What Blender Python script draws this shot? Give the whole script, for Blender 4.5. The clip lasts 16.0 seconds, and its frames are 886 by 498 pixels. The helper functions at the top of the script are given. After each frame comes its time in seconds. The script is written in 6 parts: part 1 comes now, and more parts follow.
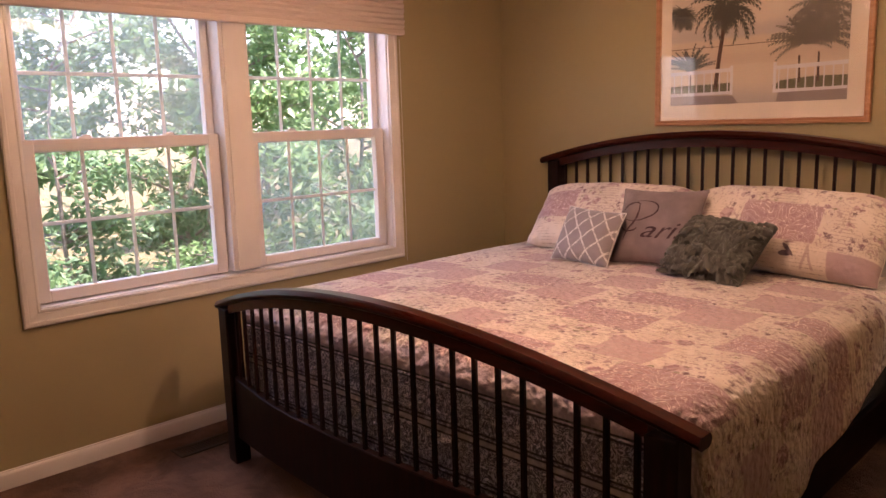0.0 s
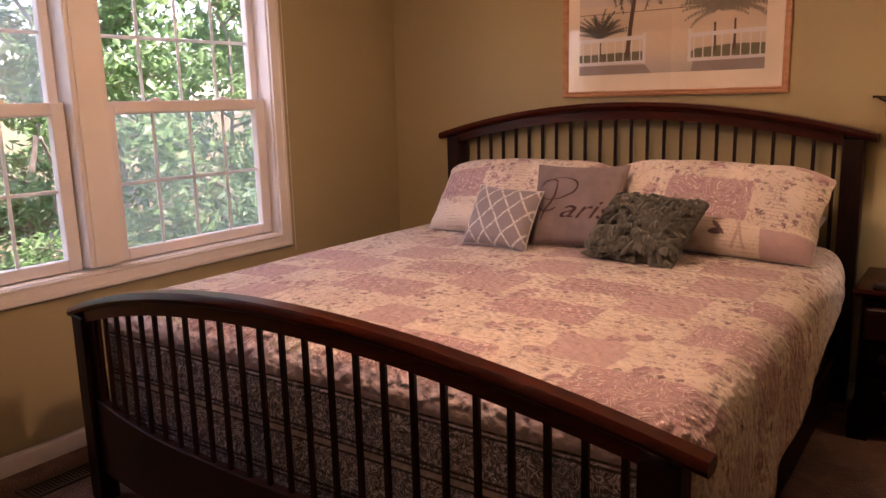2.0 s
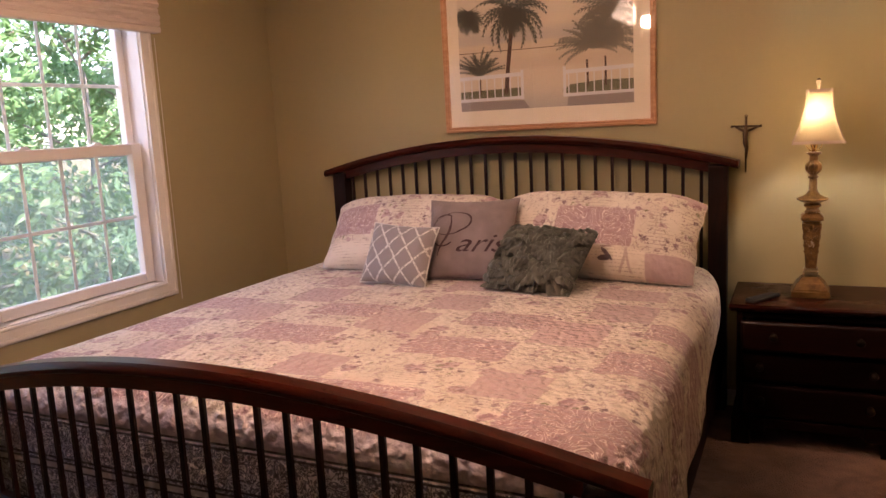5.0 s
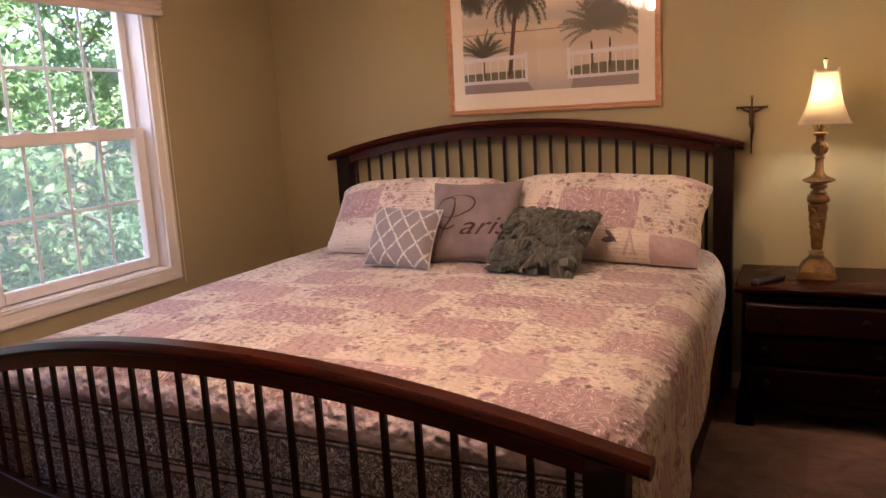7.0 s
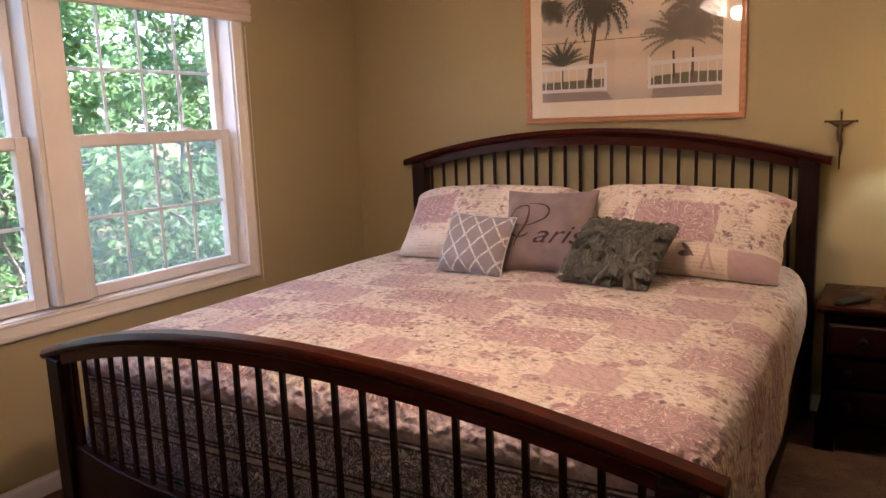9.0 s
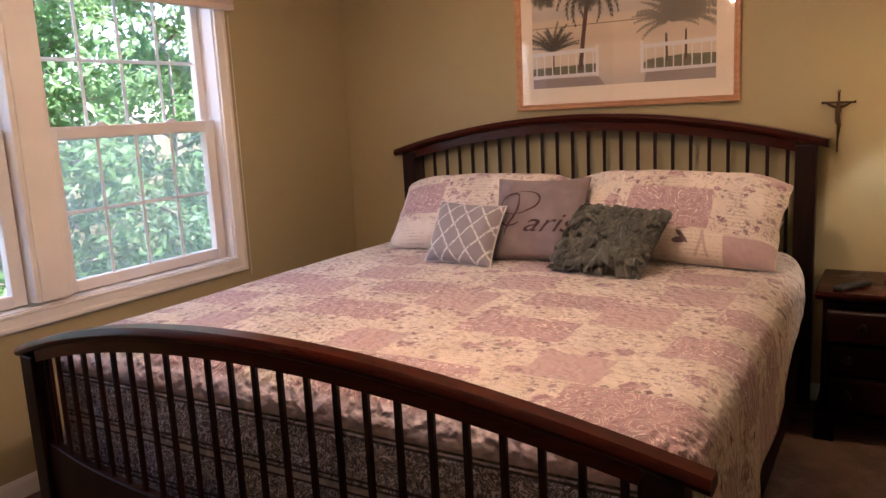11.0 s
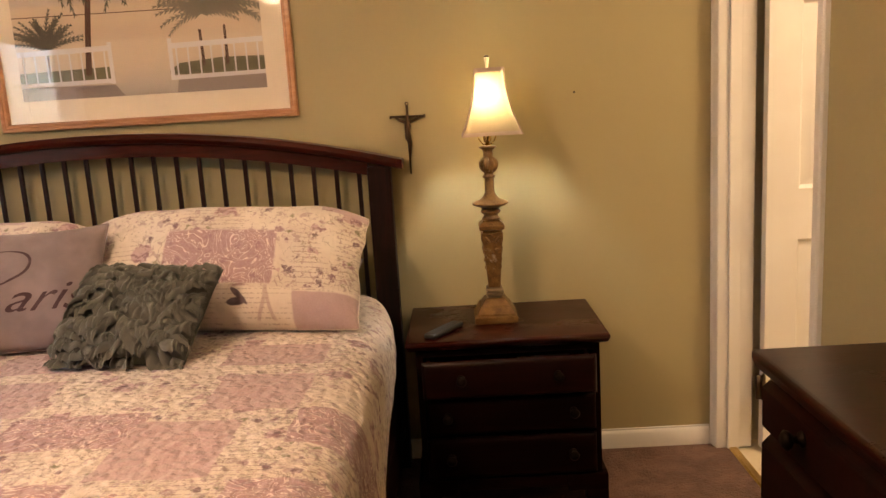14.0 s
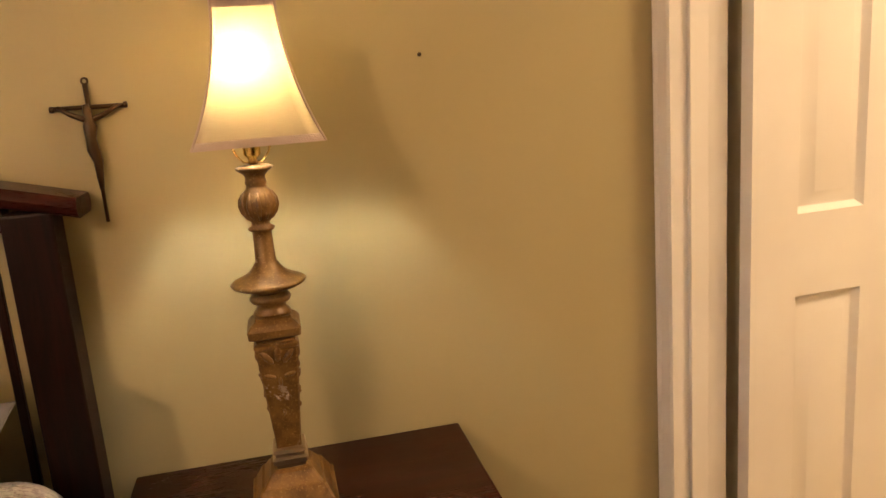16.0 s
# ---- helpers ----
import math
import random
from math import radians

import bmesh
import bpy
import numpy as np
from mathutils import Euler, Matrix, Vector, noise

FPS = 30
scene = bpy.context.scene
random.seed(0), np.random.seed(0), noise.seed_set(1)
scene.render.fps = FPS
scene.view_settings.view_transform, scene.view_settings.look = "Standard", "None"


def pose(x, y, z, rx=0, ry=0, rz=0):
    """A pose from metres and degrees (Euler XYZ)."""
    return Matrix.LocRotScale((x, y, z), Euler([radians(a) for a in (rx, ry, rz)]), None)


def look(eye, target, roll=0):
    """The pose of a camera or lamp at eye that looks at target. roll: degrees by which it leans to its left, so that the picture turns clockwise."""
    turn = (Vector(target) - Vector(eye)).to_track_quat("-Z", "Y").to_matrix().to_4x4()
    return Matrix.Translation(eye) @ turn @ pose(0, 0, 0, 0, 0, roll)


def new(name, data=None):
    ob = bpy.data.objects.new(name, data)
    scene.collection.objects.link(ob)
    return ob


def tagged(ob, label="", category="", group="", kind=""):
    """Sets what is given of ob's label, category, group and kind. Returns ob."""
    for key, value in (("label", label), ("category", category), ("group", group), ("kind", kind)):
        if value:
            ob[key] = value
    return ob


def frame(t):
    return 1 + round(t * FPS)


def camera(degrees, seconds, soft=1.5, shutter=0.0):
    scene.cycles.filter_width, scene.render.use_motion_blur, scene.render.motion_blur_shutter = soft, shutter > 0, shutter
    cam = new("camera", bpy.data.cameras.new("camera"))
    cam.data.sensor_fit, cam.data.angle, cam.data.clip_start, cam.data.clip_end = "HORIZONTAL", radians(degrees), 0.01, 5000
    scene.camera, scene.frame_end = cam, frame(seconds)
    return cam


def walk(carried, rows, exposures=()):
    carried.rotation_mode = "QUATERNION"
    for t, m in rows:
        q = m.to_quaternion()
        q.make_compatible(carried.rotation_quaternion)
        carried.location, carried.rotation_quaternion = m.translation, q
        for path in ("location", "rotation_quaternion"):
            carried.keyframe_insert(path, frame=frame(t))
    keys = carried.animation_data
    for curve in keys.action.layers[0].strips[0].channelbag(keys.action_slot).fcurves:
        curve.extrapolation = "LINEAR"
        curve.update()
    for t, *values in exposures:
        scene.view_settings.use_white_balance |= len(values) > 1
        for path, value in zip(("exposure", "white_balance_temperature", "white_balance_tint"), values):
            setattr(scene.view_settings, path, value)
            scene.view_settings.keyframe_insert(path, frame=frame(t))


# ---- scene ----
cam = camera(59.9, 16.0)
PATH = [
    (0, (3.162, -3.702, 1.336), (1.762, -2.311, 1.011), -1.7),
    (0.5, (3.02, -3.62, 1.318), (1.86, -2.032, 0.953), -0.8),
    (1, (2.962, -3.496, 1.3), (1.822, -1.894, 0.932), 2.4),
    (1.5, (2.889, -3.467, 1.296), (1.784, -1.847, 0.903), 1.2),
    (2, (2.789, -3.503, 1.288), (1.653, -1.902, 0.908), -1.5),
    (2.5, (2.66, -3.553, 1.296), (1.605, -1.904, 0.884), -4.5),
    (3, (2.71, -3.543, 1.3), (1.804, -1.793, 0.961), -3.4),
    (3.5, (2.729, -3.53, 1.333), (1.952, -1.719, 0.989), -3.1),
    (4, (2.747, -3.525, 1.341), (2.102, -1.664, 0.993), -3.3),
    (4.5, (2.724, -3.555, 1.333), (1.945, -1.741, 1.01), -3.3),
    (4.7, (2.681, -3.573, 1.345), (1.84, -1.786, 1.024), -2.9),
    (6.8, (2.694, -3.559, 1.317), (1.86, -1.775, 0.967), -3.4),
    (7, (2.688, -3.563, 1.317), (1.833, -1.79, 0.962), -3.2),
    (7.5, (2.688, -3.575, 1.322), (1.807, -1.815, 0.967), -3.2),
    (8, (2.669, -3.582, 1.318), (1.729, -1.846, 0.998), -2.7),
    (8.5, (2.668, -3.58, 1.323), (1.693, -1.869, 0.973), -1.9),
    (9, (2.678, -3.588, 1.328), (1.667, -1.895, 0.993), -2.1),
    (9.2, (2.686, -3.584, 1.324), (1.631, -1.915, 1.002), -2.8),
    (11.3, (2.697, -3.493, 1.291), (1.696, -1.798, 0.94), -2.9),
    (11.5, (2.693, -3.509, 1.288), (1.726, -1.783, 0.993), -2.8),
    (12, (2.696, -3.544, 1.298), (1.944, -1.714, 1.004), -2.9),
    (12.5, (2.693, -3.514, 1.311), (2.198, -1.624, 0.883), -1.8),
    (13, (2.718, -3.312, 1.29), (2.322, -1.389, 0.908), -1.3),
    (13.5, (2.705, -3.041, 1.284), (2.222, -1.128, 0.956), -1.4),
    (13.8, (2.656, -2.845, 1.295), (2.480, -0.890, 0.930), -1.4),
    (14, (2.621, -2.692, 1.281), (2.574, -0.726, 0.919), -3.5),
    (14.5, (2.619, -2.4, 1.267), (2.694, -0.453, 0.82), -1.4),
    (15, (2.703, -2.08, 1.259), (2.859, -0.125, 0.867), -1.2),
    (15.5, (2.726, -1.759, 1.248), (2.983, 0.186, 0.862), -4.3),
    (15.9, (2.737, -1.506, 1.273), (3.118, 0.412, 0.852), -5.4),
    (16, (2.753, -1.426, 1.26), (3.157, 0.485, 0.827), -4.4),
]
EXPOSURES = [(0, 2.76, 7130, 45), (0.5, 2.56, 7230, 44), (1.5, 2.46, 7380, 46), (2.5, 2.76, 7180, 42), (4, 2.74, 7280, 42), (4.5, 2.79, 6880, 36), (7, 2.84, 6530, 34),
             (9, 2.88, 6230, 28), (11.5, 2.88, 6280, 29), (12.5, 2.77, 6480, 31), (13.5, 3.05, 6600, 21), (14, 3.18, 6900, 20), (14.5, 3.19, 7100, 19), (16, 3.22, 7250, 21)]
walk(cam, [(t, look(eye, target, roll)) for t, eye, target, roll in PATH], EXPOSURES)

# ---------------- world and lights ----------------
world = bpy.data.worlds.new("daylight")
scene.world = world
world.use_nodes = True
wt = world.node_tree
sky = wt.nodes.new("ShaderNodeTexSky")
sky.sky_type = 'NISHITA'
sky.sun_disc = False
SUN_EL, SUN_ROT = radians(72), radians(80)
sky.sun_elevation, sky.sun_rotation = SUN_EL, SUN_ROT
wt.links.new(sky.outputs[0], wt.nodes["Background"].inputs[0])
wt.nodes["Background"].inputs[1].default_value = 0.15


def lamp(name, kind, energy, colour, m, **more):
    data = bpy.data.lights.new(name, kind)
    data.energy, data.color = energy, colour
    for key, value in more.items():
        if key == "size":
            data.size = value
        elif key == "size_y":
            data.shape = 'RECTANGLE'
            data.size_y = value
        elif key == "radius":
            data.shadow_soft_size = value
        elif key == "angle":
            data.angle = value
    ob = new(name, data)
    ob.matrix_world = m
    return ob


# the sun stands high over the house, on the far side from the window
sun_dir = Vector((math.cos(SUN_EL) * math.sin(SUN_ROT), math.cos(SUN_EL) * math.cos(SUN_ROT), math.sin(SUN_EL)))
lamp("sun", 'SUN', 4.4, (1.0, 0.95, 0.88), look(sun_dir * 20, (0, 0, 0)), angle=radians(0.5))
WARM = (1.0, 0.62, 0.30)
LAMP_X, LAMP_Y = 2.724, -0.208
FIX = (1.70, -1.97, 2.03)
# sky light that enters by the window, from above its head
lamp("window_sky_light", 'AREA', 6.6, (0.86, 0.94, 1.0), look((-0.75, -1.86, 2.75), (1.1, -1.86, 0.55)), size=2.0, size_y=1.0)
# the adjoining bathroom's ceiling light
lamp("bathroom_light", 'AREA', 4.2, (1.0, 0.78, 0.48), look((4.45, -0.9, 2.36), (4.3, -0.7, 0.0)), size=0.5, size_y=0.3)


# ---------------- materials ----------------
class Nodes:
    """A short way to wire a node material."""

    def __init__(self, name):
        self.mat = bpy.data.materials.new(name)
        self.mat.use_nodes = True
        self.tree = self.mat.node_tree
        self.bsdf = self.tree.nodes["Principled BSDF"]
        self.out = self.tree.nodes["Material Output"]

    def put(self, socket, value):
        if isinstance(value, bpy.types.NodeSocket):
            self.tree.links.new(value, socket)
        elif isinstance(value, (tuple, list)) and len(value) == 3 and socket.type == 'RGBA':
            socket.default_value = (*value, 1)
        else:
            socket.default_value = value

    def node(self, kind, **sockets):
        n = self.tree.nodes.new(kind)
        for key, value in sockets.items():
            self.put(n.inputs[key.replace("_", " ")], value)
        return n

    def math(self, op, a, b=0.0, c=0.0):
        n = self.tree.nodes.new("ShaderNodeMath")
        n.operation = op
        self.put(n.inputs[0], a), self.put(n.inputs[1], b), self.put(n.inputs[2], c)
        return n.outputs[0]

    def mix(self, f, a, b):
        n = self.tree.nodes.new("ShaderNodeMix")
        n.data_type = 'RGBA'
        self.put(n.inputs[0], f), self.put(n.inputs[6], a), self.put(n.inputs[7], b)
        return n.outputs[2]

    def coords(self, which="Object", scale=(1, 1, 1), offset=(0, 0, 0)):
        c = self.tree.nodes.new("ShaderNodeTexCoord").outputs[which]
        m = self.tree.nodes.new("ShaderNodeMapping")
        self.tree.links.new(c, m.inputs[0])
        m.inputs["Scale"].default_value = scale
        m.inputs["Location"].default_value = offset
        return m.outputs[0]

    def xyz(self, v):
        n = self.tree.nodes.new("ShaderNodeSeparateXYZ")
        self.tree.links.new(v, n.inputs[0])
        return n.outputs

    def noise(self, v, scale, detail=3.0, rough=0.55, distort=0.0, colour=False):
        n = self.node("ShaderNodeTexNoise", Vector=v, Scale=scale, Detail=detail, Roughness=rough, Distortion=distort)
        return n.outputs[1 if colour else 0]

    def voronoi(self, v, scale, feature='F1', out=0, rand=1.0):
        n = self.tree.nodes.new("ShaderNodeTexVoronoi")
        n.feature = feature
        self.put(n.inputs["Vector"], v), self.put(n.inputs["Scale"], scale), self.put(n.inputs["Randomness"], rand)
        return n.outputs[out]

    def wave(self, v, scale, distort=0.0, detail=2.0, dscale=1.0, direction='X'):
        n = self.tree.nodes.new("ShaderNodeTexWave")
        n.bands_direction = direction
        for key, value in (("Vector", v), ("Scale", scale), ("Distortion", distort), ("Detail", detail), ("Detail Scale", dscale)):
            self.put(n.inputs[key], value)
        return n.outputs[1]

    def step(self, v, lo, hi):
        n = self.tree.nodes.new("ShaderNodeMapRange")
        n.interpolation_type = 'SMOOTHSTEP'
        self.put(n.inputs[0], v), self.put(n.inputs[1], lo), self.put(n.inputs[2], hi)
        return n.outputs[0]

    def within(self, v, lo, hi, soft=0.004):
        return self.math('MULTIPLY', self.step(v, lo - soft, lo + soft), self.math('SUBTRACT', 1.0, self.step(v, hi - soft, hi + soft)))

    def bump(self, height, strength=0.3, distance=0.01, normal=None):
        n = self.node("ShaderNodeBump", Height=height, Strength=strength, Distance=distance)
        if normal is not None:
            self.tree.links.new(normal, n.inputs["Normal"])
        return n.outputs[0]

    def finish(self, colour=None, rough=None, normal=None, **more):
        for key, value in (("Base Color", colour), ("Roughness", rough), ("Normal", normal)):
            if value is not None:
                self.put(self.bsdf.inputs[key], value)
        for key, value in more.items():
            self.put(self.bsdf.inputs[key.replace("_", " ")], value)
        return self.mat


def m_wall(name, a, b):
    n = Nodes(name)
    v = n.coords()
    big = n.noise(v, 0.9, 3)
    fine = n.noise(v, 160, 4, 0.6)
    roll = n.noise(v, 45, 3, 0.6)
    col = n.mix(n.step(big, 0.3, 0.7), a, b)
    h = n.math('ADD', n.math('MULTIPLY', fine, 0.4), roll)
    return n.finish(col, n.math('MULTIPLY_ADD', roll, 0.15, 0.52), n.bump(h, 0.12, 0.002), Specular_IOR_Level=0.35)


def m_paint(name, a, b, rough=0.35):
    n = Nodes(name)
    v = n.coords()
    big = n.noise(v, 3.0, 4)
    streak = n.noise(n.coords(scale=(20, 20, 1.5)), 6, 3)
    return n.finish(n.mix(n.step(big, 0.35, 0.75), a, b), n.math('MULTIPLY_ADD', streak, 0.15, rough - 0.05), n.bump(streak, 0.06, 0.001))


def m_wood(name, dark, light, rough=0.3, along='X', scale=1.0, spec=0.2, coat=0.05):
    n = Nodes(name)
    sc = {'X': (1.2, 14, 14), 'Y': (14, 1.2, 14), 'Z': (14, 14, 1.2)}[along]
    v = n.coords(scale=tuple(c * scale for c in sc))
    grain = n.noise(v, 3.0, 6, 0.65, 0.6)
    pores = n.noise(n.coords(scale=tuple(c * 6 * scale for c in sc)), 4.0, 3, 0.6)
    wear = n.noise(n.coords(), 2.2, 4, 0.6)
    col = n.mix(n.step(grain, 0.3, 0.72), dark, light)
    r = n.math('ADD', n.math('MULTIPLY_ADD', wear, 0.22, rough - 0.1), n.math('MULTIPLY', pores, 0.08))
    return n.finish(col, r, n.bump(n.math('ADD', pores, grain), 0.05, 0.001), Coat_Weight=coat, Coat_Roughness=0.15, Specular_IOR_Level=spec)


def m_carpet():
    n = Nodes("carpet_pile")
    v = n.coords()
    big = n.math('MULTIPLY_ADD', n.noise(v, 2.2, 4, 0.6), 0.5, n.math('MULTIPLY', n.noise(v, 9.0, 4, 0.65, 0.6), 0.5))
    tufts = n.voronoi(v, 170)
    mid = n.noise(v, 28, 4, 0.7)
    col = n.mix(n.step(big, 0.38, 0.62), (0.105, 0.051, 0.035), (0.235, 0.122, 0.083))
    col = n.mix(n.math('MULTIPLY', mid, 0.55), col, (0.135, 0.084, 0.062))
    h = n.math('ADD', n.math('MULTIPLY', tufts, -0.7), n.math('MULTIPLY', mid, 1.3))
    return n.finish(col, 0.95, n.bump(h, 0.9, 0.012), Specular_IOR_Level=0.1, Sheen_Weight=0.06)


CREAM, CREAM2 = (0.71, 0.62, 0.55), (0.62, 0.53, 0.465)
MAUVE, MAUVE2 = (0.47, 0.335, 0.345), (0.41, 0.275, 0.28)
PLUM = (0.135, 0.085, 0.11)
OLIVE = (0.20, 0.18, 0.11)


def floral(n, v):
    """Cream cloth with sprigs, blossoms and lines of faded script, in metres."""
    wob = n.noise(v, 26, 2, 0.5, 0, True)
    warped = n.node("ShaderNodeMix")
    warped.data_type = 'VECTOR'
    n.put(warped.inputs[0], 0.035), n.put(warped.inputs[4], v), n.put(warped.inputs[5], wob)
    w = warped.outputs[1]
    base = n.mix(n.step(n.noise(v, 5, 3), 0.35, 0.65), CREAM, CREAM2)
    where = n.noise(v, 6.0, 2, 0.5)
    region = n.step(where, 0.41, 0.48)
    # scattered small petals and leaves
    cell = n.voronoi(w, 30, 'F1', 1)
    blob = n.math('SUBTRACT', 1.0, n.step(n.math('ADD', n.voronoi(w, 30), n.math('MULTIPLY', n.noise(v, 105, 3, 0.65), 1.0)), 0.74, 0.88))
    petals = n.math('MULTIPLY', n.math('MULTIPLY', blob, n.step(n.xyz(cell)[0], 0.44, 0.46)), region)
    tone = n.mix(n.step(n.xyz(cell)[1], 0.2, 0.8), (0.155, 0.082, 0.108), (0.33, 0.195, 0.23))
    tone = n.mix(n.step(n.xyz(cell)[2], 0.66, 0.70), tone, OLIVE)
    # large ragged blossoms with paler hearts
    cell2 = n.voronoi(w, 10.5, 'F1', 1)
    far2 = n.math('ADD', n.voronoi(w, 10.5), n.math('MULTIPLY', n.noise(v, 42, 3), 0.55))
    picked = n.step(n.xyz(cell2)[0], 0.50, 0.52)
    blossom = n.math('MULTIPLY', n.math('SUBTRACT', 1.0, n.step(far2, 0.56, 0.62)), picked)
    heart = n.step(n.noise(w, 58, 3, 0.6, 0.6), 0.47, 0.53)
    bloom = n.mix(heart, (0.27, 0.145, 0.17), (0.50, 0.34, 0.35))
    leafy = n.math('MULTIPLY', n.step(n.noise(n.coords("UV", offset=(2, 7, 0)), 46, 4, 0.65, 0.9), 0.55, 0.585), n.step(where, 0.40, 0.48))
    # thin pen outlines and twigs
    veins = n.step(n.math('ABSOLUTE', n.math('SUBTRACT', n.noise(w, 60, 3, 0.6), 0.5)), 0.01, 0.04)
    pen = n.math('ABSOLUTE', n.math('SUBTRACT', n.noise(n.coords("UV", offset=(9, 4, 0)), 17, 3, 0.55, 1.1), 0.5))
    twigs = n.math('MULTIPLY', n.math('SUBTRACT', 1.0, n.step(pen, 0.005, 0.012)), n.step(n.noise(v, 7.5, 2), 0.44, 0.50))
    lines = n.step(n.wave(v, 20, 1.6, 4, 8.0, 'Y'), 0.86, 0.96)
    script = n.math('MULTIPLY', n.math('MULTIPLY', lines, n.step(n.noise(n.coords("UV", (1, 0.4, 1), (3, 2, 0)), 6, 2), 0.50, 0.56)), n.step(n.noise(v, 120, 2), 0.38, 0.5))
    blush = n.step(n.noise(n.coords("UV", offset=(5, 1, 0)), 8, 3), 0.56, 0.76)
    col = n.mix(n.math('MULTIPLY', blush, 0.35), base, (0.58, 0.43, 0.41))
    col = n.mix(n.math('MULTIPLY', script, 0.60), col, (0.30, 0.22, 0.19))
    col = n.mix(n.math('MULTIPLY', twigs, 0.65), col, (0.25, 0.19, 0.15))
    col = n.mix(n.math('MULTIPLY', leafy, 0.6), col, (0.35, 0.225, 0.24))
    col = n.mix(n.math('MULTIPLY', blossom, 0.85), col, bloom)
    return n.mix(n.math('MULTIPLY', petals, n.math('MULTIPLY_ADD', veins, 0.40, 0.50)), col, tone)


def paisley(n, v):
    """Mauve cloth with pale scrolling outlines."""
    curl = n.noise(v, 9.5, 2, 0.45, 2.2)
    wide = n.math('ABSOLUTE', n.math('SINE', n.math('MULTIPLY', curl, 27.0)))
    fine = n.math('ABSOLUTE', n.math('SINE', n.math('MULTIPLY', curl, 81.0)))
    ground = n.mix(n.noise(v, 120, 3, 0.6), (0.33, 0.195, 0.215), (0.46, 0.315, 0.325))
    col = n.mix(n.math('MULTIPLY', n.math('SUBTRACT', 1.0, n.step(fine, 0.15, 0.5)), 0.35), ground, (0.62, 0.48, 0.47))
    col = n.mix(n.math('MULTIPLY', n.math('SUBTRACT', 1.0, n.step(wide, 0.16, 0.40)), 0.9), col, (0.74, 0.61, 0.57))
    return n.mix(n.math('MULTIPLY', n.step(n.noise(v, 34, 3, 0.6), 0.58, 0.63), 0.6), col, (0.31, 0.18, 0.21))


def plain_mauve(n, v):
    weave = n.math('ADD', n.math('MULTIPLY', n.noise(v, 220, 2), 0.6), n.math('MULTIPLY', n.noise(v, 18, 3), 0.4))
    return n.mix(weave, MAUVE2, (0.57, 0.43, 0.425))


def puff(n, v, scale=26.0):
    """Relief of quilting: soft puffs between swirling stitched lines, and the thread."""
    wob = n.noise(v, scale * 0.5, 2, 0.5, 0, True)
    bent = n.node("ShaderNodeMix")
    bent.data_type = 'VECTOR'
    n.put(bent.inputs[0], 0.03), n.put(bent.inputs[4], v), n.put(bent.inputs[5], wob)
    cells = n.math('SUBTRACT', 1.0, n.math('MULTIPLY', n.voronoi(bent.outputs[1], scale, 'SMOOTH_F1'), 1.6))
    soft = n.noise(v, scale * 0.55, 3, 0.55)
    return n.math('ADD', n.math('ADD', cells, n.math('MULTIPLY', soft, 1.2)), n.math('MULTIPLY', n.noise(v, 300, 2), 0.06))


def m_quilt():
    n = Nodes("patchwork_quilt")
    v = n.coords("UV")
    u_, v_, _ = n.xyz(v)
    wob = n.math('MULTIPLY', n.math('SUBTRACT', n.noise(v, 14, 2), 0.5), 0.02)
    uu = n.math('ADD', u_, wob)
    vv = n.math('ADD', v_, wob)

    def rects(items):
        total = 0.0
        for x0, wide, y0, y1 in items:
            mod = n.math('FLOORED_MODULO', n.math('SUBTRACT', uu, x0), 0.6)
            m = n.math('MULTIPLY', n.within(mod, 0.0, wide), n.within(vv, y0, y1))
            total = n.math('MAXIMUM', total, m)
        return total

    pais = rects([(2.07, 0.35, -2.24, -1.93), (1.60, 0.33, -1.66, -1.47), (1.66, 0.29, -1.33, -1.155), (1.88, 0.3, -0.45, -0.2)])
    plain = rects([(1.935, 0.185, -1.925, -1.74), (1.94, 0.215, -1.46, -1.21), (2.04, 0.215, -1.15, -0.93), (2.0, 0.26, -0.86, -0.70)])
    col = n.mix(pais, floral(n, v), paisley(n, v))
    col = n.mix(plain, col, plain_mauve(n, v))
    # border of damask bands round the foot
    band = n.math('SUBTRACT', 1.0, n.step(vv, -2.240, -2.235))
    dam = n.noise(v, 17, 2, 0.5, 1.8)
    scroll = n.math('ABSOLUTE', n.math('SINE', n.math('MULTIPLY', dam, 30.0)))
    motif = n.math('MULTIPLY', n.step(scroll, 0.30, 0.52), n.step(n.noise(v, 90, 3, 0.6), 0.36, 0.46))
    damask = n.mix(motif, (0.70, 0.69, 0.76), (0.16, 0.145, 0.19))
    top = n.mix(n.step(n.noise(v, 12, 3), 0.4, 0.6), (0.66, 0.56, 0.61), (0.50, 0.41, 0.48))
    upper = n.math('MULTIPLY', n.math('SUBTRACT', 1.0, n.step(vv, -2.165, -2.14)), 0.85)
    col = n.mix(upper, col, top)
    col = n.mix(band, col, damask)
    stripes = 0.0
    for y in (-2.230, -2.243, -2.352, -2.366, -2.388, -2.50, -2.515):
        stripes = n.math('MAXIMUM', stripes, n.within(v_, y - 0.0035, y + 0.0035, 0.0015))
    col = n.mix(stripes, col, (0.06, 0.05, 0.06))
    pale = n.within(v_, -2.385, -2.369, 0.002)
    col = n.mix(pale, col, (0.5, 0.45, 0.46))
    nrm = n.bump(puff(n, v, 44.0), 0.95, 0.012)
    return n.finish(col, 0.9, nrm, Specular_IOR_Level=0.15, Sheen_Weight=0.2)


